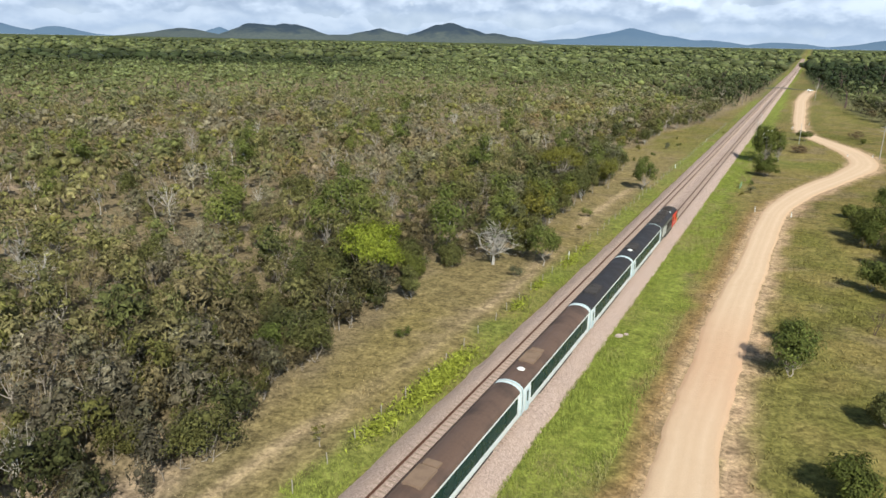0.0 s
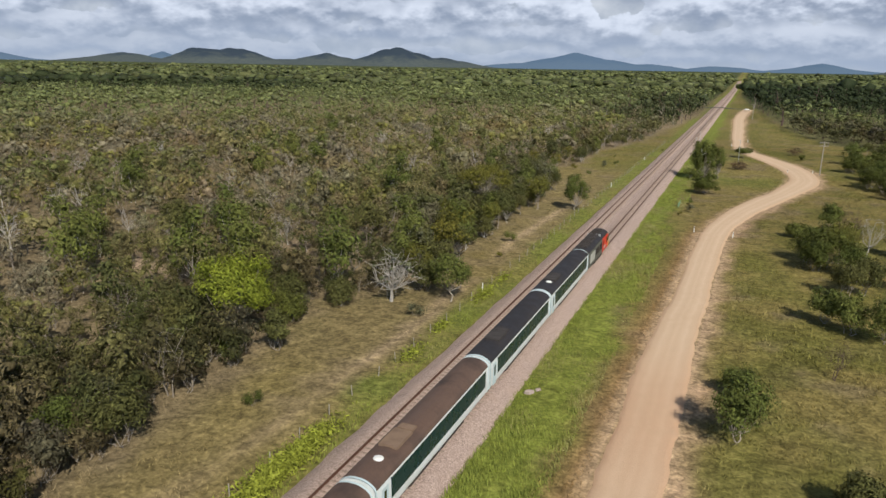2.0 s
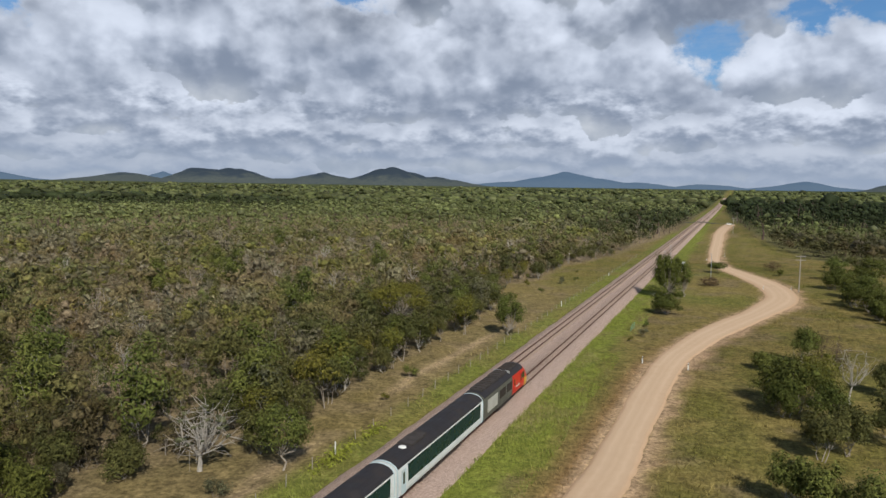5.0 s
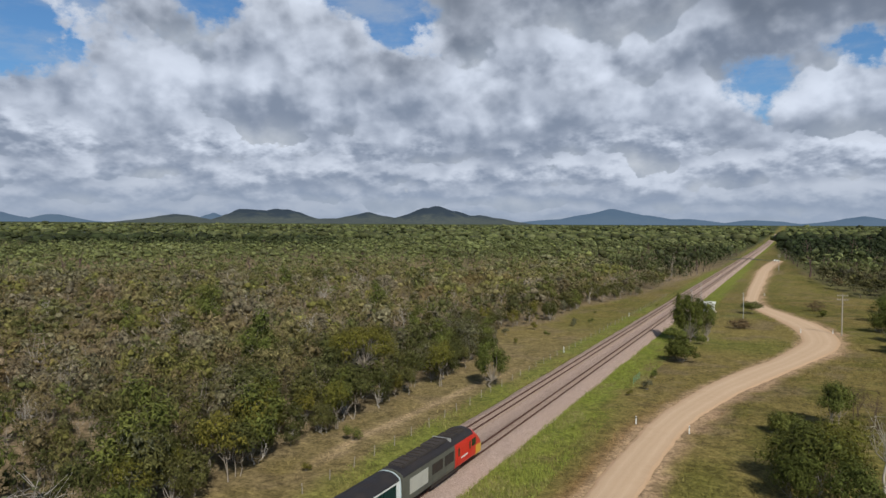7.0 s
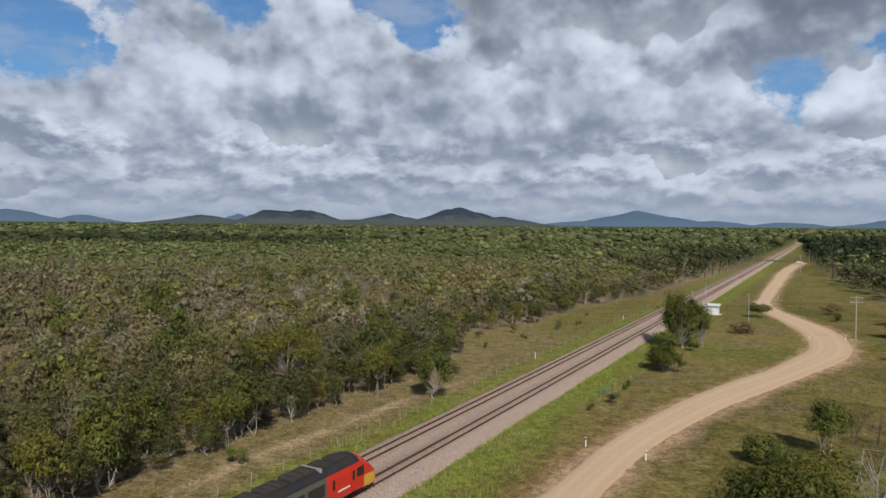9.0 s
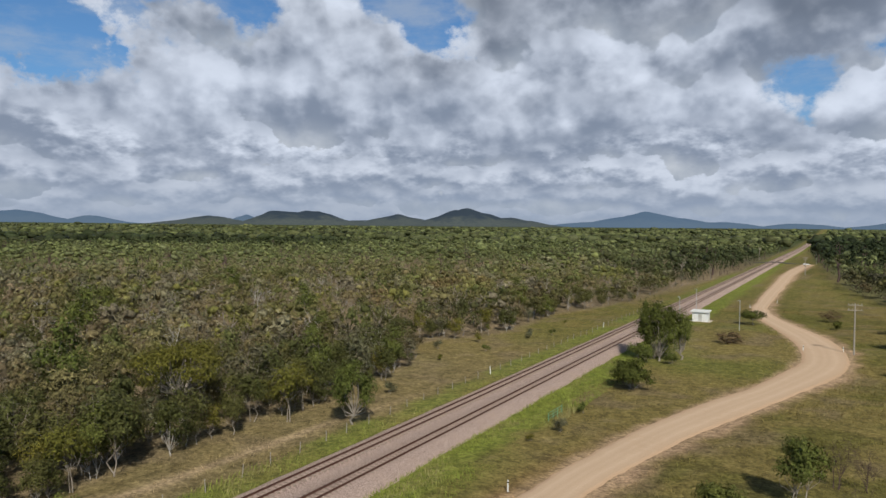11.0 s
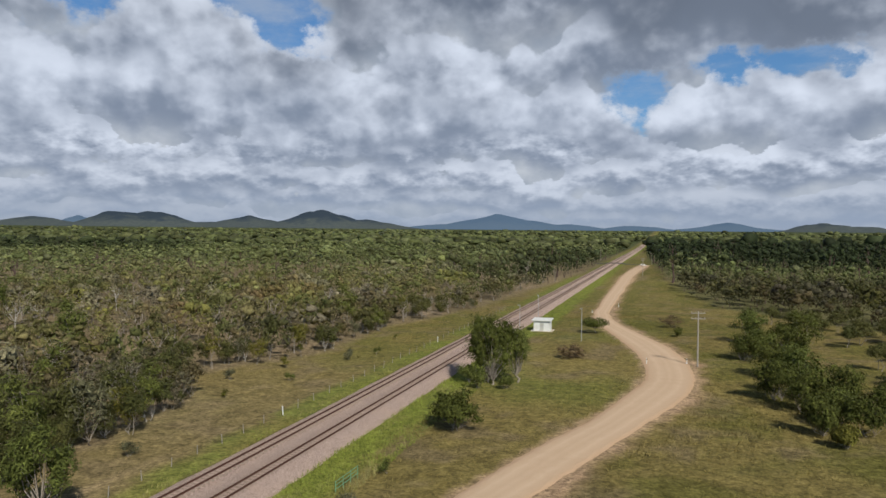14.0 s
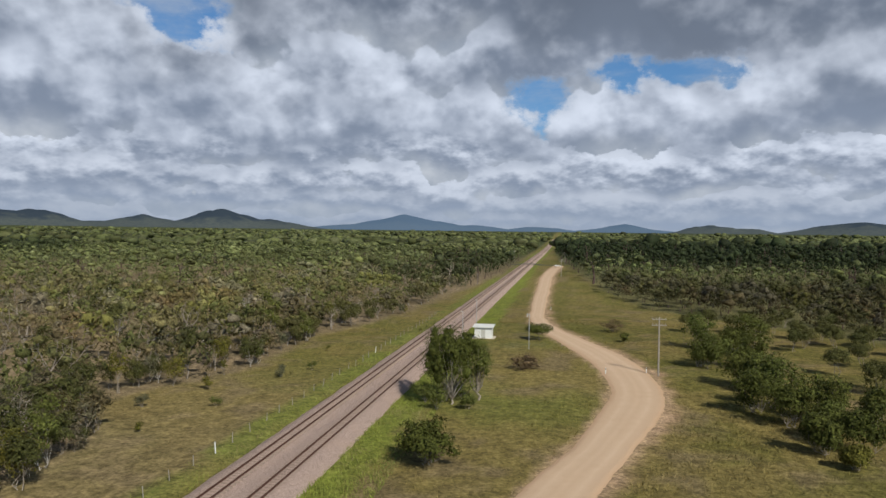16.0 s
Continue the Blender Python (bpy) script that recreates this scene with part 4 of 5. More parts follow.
# by the road
at(named_plant("roadside_tree", "rounded grey-green tree by the gravel road", "tree", rng, M["leaf_mid"], B, h=6.6, spread=2.6, lobes=18, leaves=4200, leaf=0.18, base=0.10, stems=2, flat=0.95, lobe=0.42), 0.9, 74.6, 0)
at(named_plant("round_bush", "dense round dark green bush on grass", "bush", rng, M["leaf_deep"], B, h=4.7, spread=3.9, lobes=21, leaves=3600, leaf=0.27, base=0.04, stems=3, flat=0.62, lobe=0.38, hollow=0.2), -11.2, 199.6)
for x, y, hh, sp, mt, ba in ((11.0, 137.5, 7.0, 4.2, "leaf_deep", 0.2), (8.8, 139.5, 5.2, 3.2, "leaf_deep", 0.2), (14.5, 133.0, 5.4, 3.4, "leaf_mid", 0.2), (13.6, 140.5, 7.2, 3.6, "leaf_gold", 0.35), (10.0, 134.5, 5.0, 2.8, "leaf_deep", 0.25), (13.6, 164.0, 6.4, 2.4, "leaf_mid", 0.35), (11.6, 106.5, 5.0, 2.7, "leaf_mid", 0.25), (9.2, 109.0, 4.6, 2.2, "leaf_mid", 0.25), (15.2, 105.0, 5.4, 3.0, "leaf_mid", 0.25), (15.5, 124.0, 5.6, 2.8, "leaf_olive", 0.4), (12.6, 121.5, 5.2, 2.6, "leaf_olive", 0.45), (0.4, 83.8, 2.6, 1.9, "leaf_mid", 0.15), (5.6, 54.0, 4.2, 2.8, "leaf_deep", 0.2), (9.5, 67.0, 3.8, 2.2, "leaf_olive", 0.2), (8.0, 157.5, 3.0, 2.2, "leaf_mid", 0.15), (10.4, 152.0, 3.6, 2.4, "leaf_mid", 0.15), (20.0, 128.0, 6.0, 3.2, "leaf_olive", 0.35), (22.0, 150.0, 5.0, 2.6, "leaf_olive", 0.35)):
    at(named_plant("pasture_tree", "green tree in rough pasture beside the road", "tree", rng, M[mt], B, "trees beside the road", h=hh, spread=sp, lobes=18, leaves=3000, leaf=0.20, base=ba * 0.6, stems=3, flat=0.9, lobe=0.36), x, y, rng.uniform(0, 360))
for x, y, hh in ((9.4, 92.0, 4.2), (17.6, 157.5, 5.4), (18.4, 171.0, 4.4), (16.0, 170.5, 5.6)):
    at(named_plant("bare_shrub", "leafless purplish brown shrub with fine twigs", "shrub", rng, M["leaf_dry"], M["twig"], "bare shrubs", h=hh, spread=1.9, lobes=14, leaves=0, leaf=0.2, base=0.25, stems=3, trunk=0.014, twigs=14), x, y)
at(named_plant("dead_tree", "tall leafless pale tree in pasture", "tree", rng, M["leaf_grey"], M["dead"], "dead trees", h=8.6, spread=2.6, lobes=9, leaves=0, leaf=0.2, base=0.4, trunk=0.018, twigs=7), 17.2, 141.0)

# round the halt
at(named_plant("tall_gum", "tall dark gum tree with drooping foliage by the halt", "tree", rng, M["leaf_deep"], B, h=12.2, spread=5.6, lobes=46, leaves=10000, leaf=0.20, base=0.05, stems=3, flat=1.35, lobe=0.25, hollow=0.1, trunk=0.024, core=0.40), -14.0, 226.5, 40)
at(named_plant("slim_gum", "slim gum tree with drooping foliage by the halt", "tree", rng, M["leaf_mid"], B, h=9.8, spread=2.6, lobes=20, leaves=3600, leaf=0.20, base=0.15, flat=1.2, lobe=0.42, hollow=0.1), -10.2, 228.5)
for x, y, hh, sp in ((-15.0, 221.5, 3.4, 2.2), (-11.0, 223.0, 2.2, 1.5), (-17.0, 226.0, 3.4, 2.2), (-12.5, 228.0, 4.0, 2.4)):
    at(named_plant("undergrowth_bush", "low green bush under gum trees", "bush", rng, M["leaf_mid"], B, "bushes under the gum trees", h=hh, spread=sp, lobes=8, leaves=900, leaf=0.17, base=0.1, stems=2, flat=0.8), x, y)
at(named_plant("brush_heap", "heap of dry purplish brown brushwood on grass", "brush heap", rng, M["leaf_dry"], M["twig"], h=2.7, spread=4.2, lobes=36, leaves=900, leaf=0.18, base=0.05, stems=6, trunk=0.02, twigs=12), -5.2, 253.0)
at(named_plant("flat_topped_tree", "low flat-topped dark green tree near the road", "tree", rng, M["leaf_deep"], B, h=3.7, spread=3.9, lobes=18, leaves=2200, leaf=0.24, base=0.35, flat=0.4, lobe=0.34), -5.0, 288.0)
at(named_plant("brown_bush", "purplish brown bush in rough grass", "bush", rng, M["leaf_dry"], M["twig"], h=3.4, spread=3.6, lobes=24, leaves=900, leaf=0.18, base=0.05, stems=5, trunk=0.02, twigs=10), 11.1, 304.0)
at(named_plant("small_bush", "small round green bush in rough grass", "bush", rng, M["leaf_deep"], B, h=2.4, spread=1.5, lobes=9, leaves=900, leaf=0.18, base=0.1, stems=2, flat=0.8), 13.5, 288.5)
for x, y, hh, sp, mt in ((27.5, 284.0, 6.6, 4.2, "leaf_mid"), (34.0, 279.0, 5.4, 3.8, "leaf_deep"), (38.0, 281.5, 7.2, 4.4, "leaf_deep"), (28.4, 247.0, 5.2, 3.8, "leaf_deep"), (31.5, 243.5, 5.6, 3.6, "leaf_mid"), (27.6, 230.5, 5.4, 3.6, "leaf_deep"), (31.0, 233.0, 6.6, 3.8, "leaf_mid"), (30.4, 224.5, 5.2, 3.6, "leaf_deep"), (35.0, 228.0, 5.6, 3.6, "leaf_deep"), (30.2, 213.0, 4.2, 2.6, "leaf_deep"), (35.2, 214.5, 4.4, 2.8, "leaf_deep"), (33.0, 218.5, 4.0, 2.8, "leaf_mid"), (31.6, 208.0, 2.4, 1.8, "leaf_gold"), (25.5, 262.0, 4.6, 3.2, "leaf_deep"), (29.0, 266.0, 5.0, 3.4, "leaf_mid"), (34.0, 262.0, 5.4, 3.4, "leaf_deep"), (40.5, 226.0, 4.6, 3.0, "leaf_deep"), (43.5, 219.0, 4.4, 3.0, "leaf_mid")):
    at(named_plant("thicket_bush", "dense dark green bush in a pasture thicket", "bush", rng, M[mt], B, "bushes of the thicket", h=hh * 1.25, spread=sp * 1.05, lobes=20, leaves=2300, leaf=0.27, base=0.04, stems=3, flat=0.8, lobe=0.36), x, y, rng.uniform(0, 360))
proto = []
for k in range(4):
    proto.append(named_plant("pasture_wattle", "small spreading olive tree in open pasture", "tree", rng, M["leaf_olive"], B, "scattered pasture trees", h=5.0, spread=3.0, lobes=14, leaves=1100, leaf=0.24, base=0.36, stems=2, flat=0.6, lobe=0.36))
spots = [(49.9, 289), (47.4, 261.4), (50, 251), (57.5, 303), (54, 270), (60, 285), (44, 300), (50, 312), (62, 262), (66, 296), (58, 246), (70, 280), (46, 318), (64, 318), (76, 306), (52, 236), (62, 228), (84, 322), (40, 312), (56, 326), (72, 330), (30, 310), (36, 322)] + [(46 + 75 * rng.uniform(), 212 + 120 * rng.uniform()) for k in range(30)]
for i, (x, y) in enumerate(spots):
    m = pose(x, y, 0, 0, 0, rng.uniform(0, 360))
    if i < 4:
        proto[i].matrix_basis = m
    else:
        copy_thing(proto[i % 4], m)

# edge of the woods: pale-trunked trees in full detail
edge = []
for k in range(9):
    mt = ("leaf_olive", "leaf_olive", "leaf_gold", "leaf_mid", "leaf_olive", "leaf_grey", "leaf_olive", "leaf_gold", "leaf_olive")[k]
    edge.append(named_plant("bush_tree", "olive bushland tree with pale crooked trunk", "tree", rng, M[mt], B if k % 3 else M["dead"], "trees along the edge of the woods", h=6.4 + 0.35 * (k % 4), spread=2.3 + 0.15 * (k % 3), lobes=10, leaves=(1500, 1400, 1300, 1500, 1200, 900, 1500, 700, 1400)[k], leaf=0.22, base=(0.10, 0.30, 0.14)[k % 3], stems=1 + k % 2, trunk=0.014, flat=0.95, lobe=0.46, twigs=1))
count = 0
for y in np.arange(98, 330, 2.1):
    for row in range(2):
        wl = float(np.interp(y, WOOD_Y, WOOD_L))
        x = wl - 0.6 - row * 3.4 + rng.normal() * 1.0
        if rng.uniform() < (0.10 if y < 190 else 0.70) or (y < 101 and row == 0) or math.hypot(x + 50.6, y - 151.5) < 5.5:
            continue
        m = pose(x, y + rng.normal() * 0.6, -0.05, 0, 0, rng.uniform(0, 360)) @ Matrix.Scale(rng.uniform(0.50, 1.25) * (0.80 if 195 < y else 1.0), 4)
        if count < 9:
            edge[count].matrix_basis = m
        else:
            copy = copy_thing(edge[int(rng.integers(9))], m)
            copy.scale = m.to_scale()
        count += 1
print("edge trees", count)

# taller trees and bleached dead ones that stand out of the scrub
out = np.random.default_rng(91)
gone = [named_plant("dead_tree", "bleached leafless tree standing in scrub", "tree", out, M["leaf_grey"], M["dead"], "dead trees in the scrub", h=6.8, spread=2.2, lobes=8, leaves=0, leaf=0.2, base=0.45, trunk=0.020, twigs=6) for k in range(3)]
tall = [edge[k] for k in (1, 3, 8, 0)]
count = 0
while count < 130:
    y = 20 + 300 * out.uniform() ** 1.2
    x = float(np.interp(y, WOOD_Y, WOOD_L)) - 4 - 120 * out.uniform() ** 1.1
    if math.degrees(math.atan2(6 - x, y + 4)) > 64 or math.hypot(x + 50.5, y - 75.5) < 7:
        continue
    dead = count % 9 < 4
    big = out.uniform(0.75, 1.15) if dead else out.uniform(0.9, 1.4)
    m = pose(x, y, -0.05, 0, 0, out.uniform(0, 360)) @ Matrix.Scale(big, 4)
    if dead and gone:
        gone_tree = gone.pop()
        gone_tree.matrix_basis = m
        made[("dead", count % 3)] = gone_tree
    else:
        copy_thing(out.choice([made[k] for k in made if k[0] == "dead"]) if dead else tall[count % 4], m)
    count += 1

# ---- woods as one mass by distance ----
PAL = np.array([(0.158, 0.154, 0.052), (0.140, 0.146, 0.054), (0.174, 0.160, 0.064), (0.118, 0.132, 0.040), (0.180, 0.152, 0.070), (0.176, 0.168, 0.092), (0.160, 0.160, 0.042), (0.190, 0.172, 0.106)])


def library(seed, count, **kw):
    r = np.random.default_rng(seed)
    out = []
    for k in range(count):
        a = dict(kw)
        a["h"], a["spread"] = kw["h"], kw["spread"] * r.uniform(0.85, 1.2)
        out.append(tree(r, **a))
    return out


def scatter(x0, x1, y0, y1, cell, seed, keep):
    r = np.random.default_rng(seed)
    gx, gy = np.meshgrid(np.arange(x0, x1, cell), np.arange(y0, y1, cell))
    x, y = gx.ravel() + r.uniform(-0.5, 0.5, gx.size) * cell, gy.ravel() + r.uniform(-0.5, 0.5, gx.size) * cell
    k = keep(x, y, r)
    return x[k], y[k], r


def reach(x, y):
    """Distance from the flight line."""
    t = np.clip((y - 0) / 131, 0, 1)
    return np.hypot(x - 8, y - 131 * t)


def in_wedge(x, y, more=0.0):
    left = np.degrees(np.arctan2(-(x - 6), y + 4))
    right = np.degrees(np.arctan2(-(x - 2), y - 100))
    return (left < 64 + more) & (right > -27 - more) & (y > -30)


def wooded(x, y):
    wl, wr = np.interp(y, WOOD_Y, WOOD_L), np.interp(y, WOOD_RY, WOOD_R)
    return (x < wl - 0.5) | (x > wr)


def woods(name, label, x, y, r, lib, hmin, hmax, dark=1.0, bark="bark"):
    n = len(x)
    g = fnoise(x, y, 35, 3, 31)
    h = hmin + (hmax - hmin) * np.clip(0.45 + 0.35 * g + 0.45 * r.normal(size=n), -0.40, 1.45)
    w = h * r.uniform(0.85, 1.15, n)
    an = r.uniform(0, 2 * np.pi, n)
    pick = r.integers(0, len(lib), n)
    reg = np.clip(0.5 + 0.5 * fnoise(x, y, 70, 3, 33), 0, 1)
    patch = 0.5 + 0.62 * fnoise(x, y, 15, 2, 37)
    ci = np.clip(patch * len(PAL) + r.normal(size=n) * 1.5 + (reg - 0.5) * 2, 0, len(PAL) - 0.01).astype(int)
    # last factor darkens trees towards the clearing: shade put into their tint
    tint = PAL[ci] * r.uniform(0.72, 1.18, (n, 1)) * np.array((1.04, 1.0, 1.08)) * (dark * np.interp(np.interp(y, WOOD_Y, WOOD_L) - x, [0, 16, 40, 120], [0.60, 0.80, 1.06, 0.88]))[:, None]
    rust = step(0.62, 0.85, fnoise(x, y, 18, 2, 39)) * (r.uniform(size=n) < 0.6)
    tint = tint + (np.array((0.20, 0.115, 0.060)) - tint) * (rust * 0.30)[:, None]
    green = step(200, 420, reach(x, y))
    tint = tint + (np.array((0.124, 0.150, 0.056)) * r.uniform(0.75, 1.25, (n, 1)) * dark - tint) * (green * 0.75)[:, None]
    # woods lightened away from the flight line: sunlit tone in the tint
    tint = tint * (1 + 0.12 * step(90, 200, reach(x, y)))[:, None]
    # broad darker patches far off: cloud shade put into the tint
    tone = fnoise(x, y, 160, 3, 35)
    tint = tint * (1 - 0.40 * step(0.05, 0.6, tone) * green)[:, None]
    # dark belts: cloud shadow painted into the tree tint, some trees also taller
    shaded_stand = step(500, 560, y) * step(1250, 1000, y) * step(-60, -20, x) * (x > line_x(y)) + step(400, 440, y) * step(760, 680, y) * step(-105, -75, x) * (x < line_x(y)) * 0.75
    shaded_stand = shaded_stand + 0.75 * step(1.15, 0.75, np.hypot((x + 740) / 300, (y - 690) / 170) + 0.2 * fnoise(x, y, 60, 2, 40))
    tint = tint + (np.array((0.022, 0.032, 0.013)) * r.uniform(0.6, 1.4, (n, 1)) - tint) * np.clip(shaded_stand, 0, 0.95)[:, None]
    h = h * (1 + 0.50 * np.clip(shaded_stand, 0, 1) * (x > -110))
    zz = plain(x, y)
    vs, quads, tris, soft, ts, k = [], [], [], [], [], 0
    for i, (W, C, L) in enumerate(lib):
        s = np.where(pick == i)[0]
        if not len(s):
            continue
        v0 = np.concatenate([W[0], C[0], L[0]])
        q0, t0 = W[1], np.concatenate([C[1] + len(W[0]), L[1] + len(W[0]) + len(C[0])])
        c, sn = np.cos(an[s])[:, None], np.sin(an[s])[:, None]
        px = (v0[None, :, 0] * c - v0[None, :, 1] * sn) * w[s][:, None] + x[s][:, None]
        py = (v0[None, :, 0] * sn + v0[None, :, 1] * c) * w[s][:, None] + y[s][:, None]
        pz = v0[None, :, 2] * h[s][:, None] + zz[s][:, None]
        vs.append(np.stack([px, py, pz], 2).reshape(-1, 3))
        off = (np.arange(len(s)) * len(v0))[:, None, None] + k
        quads.append((q0[None] + off).reshape(-1, 4))
        tris.append((t0[None] + off).reshape(-1, 3))
        soft.append(np.tile(np.arange(len(t0)) < len(C[1]), len(s)))
        ts.append(np.repeat(tint[s], len(v0), 0))
        k += len(s) * len(v0)
    Q, T = np.concatenate(quads), np.concatenate(tris)
    smooth = np.concatenate([np.ones(len(Q), bool), np.concatenate(soft)])
    index = np.concatenate([np.zeros(len(Q), int), np.ones(len(T), int)])
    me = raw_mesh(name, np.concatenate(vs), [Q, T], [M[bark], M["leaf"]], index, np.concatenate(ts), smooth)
    ob = tagged(new(name, me), label, "woods", kind="stuff")
    print(name, n, "plants", len(Q) * 2 + len(T), "tris")
    return ob


def keep_near(x, y, r):
    gap = fnoise(x, y, 22, 4, 1) + 0.5 * fnoise(x, y, 5, 3, 2)
    band = (x > np.interp(y, WOOD_Y, WOOD_L) - 6.5) & (y > 98) & (y < 192)
    return wooded(x, y) & (x < 0) & (reach(x, y) < 104) & in_wedge(x, y, 3) & (gap < 0.40 + 1.0 * step(60, 78, y)) & ~band & (np.hypot(x + 50.5, y - 75.5) > 5.0) & (np.hypot(x + 50.6, y - 151.5) > 6.0)


LIB_A = library(3, 14, h=1, spread=0.42, lobes=8, leaves=440, leaf=0.048, base=0.08, stems=2, sides=3, trunk=0.014, flat=1.0, lobe=0.42, slim=0.32, rise=-0.9, core=0.36, hollow=0.45)
LIB_A += library(4, 5, h=1, spread=0.36, lobes=7, leaves=260, leaf=0.040, base=0.36, stems=1, sides=3, trunk=0.022, flat=0.8, lobe=0.42, slim=0.32, rise=-0.6, core=0.32, twigs=1, hollow=0.45)
LIB_A += library(5, 2, h=1, spread=0.40, lobes=9, leaves=8, leaf=0.03, base=0.32, stems=2, sides=3, trunk=0.020, core=0.0, twigs=3)
x, y, r = scatter(-150, 0, -30, 300, 3.0, 51, keep_near)
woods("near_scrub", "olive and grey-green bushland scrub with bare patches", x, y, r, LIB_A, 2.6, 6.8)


def keep_edge(x, y, r):
    wl = np.interp(y, WOOD_Y, WOOD_L)
    return (x < wl - 1.2) & (x > wl - 17) & (y < 97) & (np.hypot(x + 50.5, y - 75.5) > 5.5) & (np.hypot(x + 40.2, y - 92.3) > 4) & (fnoise(x, y, 9, 3, 61) < 0.5)


x, y, r = scatter(-70, -34, 12, 98, 2.5, 55, keep_edge)
woods("edge_scrub", "dense dark olive shrubs with painted-in shade at the edge of the clearing", x, y, r, LIB_A[:14], 3.2, 5.6, 0.68)


def keep_mid(x, y, r):
    d = reach(x, y)
    band = (x > np.interp(y, WOOD_Y, WOOD_L) - 6.5) & (y > 98) & (y < 192) & (x < 0)
    return wooded(x, y) & (d >= 100) & (d < 330) & in_wedge(x, y, 2) & ~band & (fnoise(x, y, 22, 4, 1) < 0.8) & (x < 0)


LIB_B = library(13, 12, h=1, spread=0.46, lobes=5, leaves=120, leaf=0.066, base=0.14, stems=1, sides=3, limbs=False, trunk=0.018, flat=0.9, lobe=0.46, slim=0.32, rise=-0.7, core=0.45, cores=3, hollow=0.5)
LIB_B += library(14, 2, h=1.0, spread=0.36, lobes=5, leaves=10, leaf=0.05, base=0.45, stems=1, sides=3, trunk=0.030, core=0.0, twigs=1)
x, y, r = scatter(-340, 200, -30, 460, 4.8, 52, keep_mid)
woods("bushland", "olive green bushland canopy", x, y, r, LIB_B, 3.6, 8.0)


def keep_right(x, y, r):
    d = reach(x, y)
    return wooded(x, y) & (x > 0) & (d < 330) & in_wedge(x, y, 2) & (r.uniform(size=len(x)) < np.interp(y, [240, 300, 360, 440], [0.12, 0.45, 0.85, 1.0]) + 0.35 * fnoise(x, y, 26, 2, 63))


x, y, r = scatter(0, 220, 200, 470, 5.6, 56, keep_right)
woods("roadside_woods", "dark green woodland beyond rough pasture", x, y, r, LIB_B[:12], 4.5, 9.0, 0.62, "twig")


def keep_far(x, y, r):
    d = reach(x, y)
    return wooded(x, y) & (d >= 320) & (d < 900) & in_wedge(x, y, 2) & ((x < -30) | (r.uniform(size=len(x)) < np.interp(y, [400, 540], [0.5, 1.0])))


LIB_C = library(23, 10, h=1, spread=0.52, lobes=3, leaves=26, leaf=0.11, base=0.20, stems=1, sides=3, limbs=False, trunk=0.020, flat=0.70, lobe=0.60, slim=0.34, rise=-0.5, core=0.55, cores=1, hollow=0.6)
LIB_C += library(24, 1, h=1.15, spread=0.36, lobes=4, leaves=4, leaf=0.05, base=0.45, stems=1, sides=3, trunk=0.045, core=0.0)
x, y, r = scatter(-900, 520, -30, 1040, 8.6, 53, keep_far)
# dark twig bark, so trunks match the shade painted on the belts
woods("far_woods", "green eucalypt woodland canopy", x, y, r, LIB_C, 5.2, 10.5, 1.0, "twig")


def keep_horizon(x, y, r):
    d = reach(x, y)
    return wooded(x, y) & (d >= 880) & (d < 2400) & in_wedge(x, y, 2) & (r.uniform(size=len(x)) < np.interp(d, [880, 1400, 2700], [1.0, 0.6, 0.22]))


LIB_D = library(33, 8, h=1, spread=0.95, lobes=2, leaves=4, leaf=0.12, base=0.2, stems=1, sides=3, limbs=False, trunk=0.02, flat=0.6, lobe=0.80, core=0.70, cores=1)
x, y, r = scatter(-3200, 1700, -30, 3400, 19.0, 54, keep_horizon)
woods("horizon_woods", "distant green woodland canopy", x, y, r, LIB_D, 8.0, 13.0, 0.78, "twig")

# ---- grass ----
def make_grass():
    r = np.random.default_rng(77)
    n = 80000
    x, y = r.uniform(-62, 42, n), 30 + 300 * r.uniform(0, 1, n) ** 1.35
    d = x - line_x(y)
    rl, rr = np.interp(y, ROAD_Y, ROAD_L), np.interp(y, ROAD_Y, ROAD_R)
    k = ((d < -7.3) | (d > 2.9)) & ((x < rl - 0.3) | (x > rr + 1.8)) & (x > np.interp(y, WOOD_Y, WOOD_L) - 7) & (fnoise(x, y, 4, 3, 41) > -0.75)
    x, y = x[k], y[k]
    n = len(x)
    c = soil_colour(x, y) * r.uniform(0.95, 1.5, (n, 1))
    hgt = np.clip(0.20 + 0.16 * fnoise(x, y, 7, 3, 43) + 0.10 * (x > -2), 0.08, 0.6) * r.uniform(0.6, 1.4, n)
    V, T = [], []
    for b in range(2):
        an, le = r.uniform(0, 6.28, n), r.uniform(0, 6.28, n)
        w = 0.025 + 0.07 * hgt
        off = r.normal(size=(n, 2)) * 0.16
        bx, by = x + off[:, 0], y + off[:, 1]
        V.append(np.stack([np.stack([bx - w * np.cos(an), by - w * np.sin(an), 0 * bx - 0.05], 1), np.stack([bx + w * np.cos(an), by + w * np.sin(an), 0 * bx - 0.05], 1),
                           np.stack([bx + 0.9 * hgt * np.cos(le), by + 0.9 * hgt * np.sin(le), hgt * r.uniform(0.6, 1.1, n) + 0.08], 1)], 1).reshape(-1, 3))
        T.append(np.repeat(c, 3, 0))
    V = np.concatenate(V)
    F = np.arange(len(V)).reshape(-1, 3)
    me = raw_mesh("grass", V, [F], [M["blade"]], tint=np.concatenate(T))
    tagged(new("grass", me), "tufts of dry and green grass", "grass", kind="stuff")
    print("grass", len(F))


make_grass()


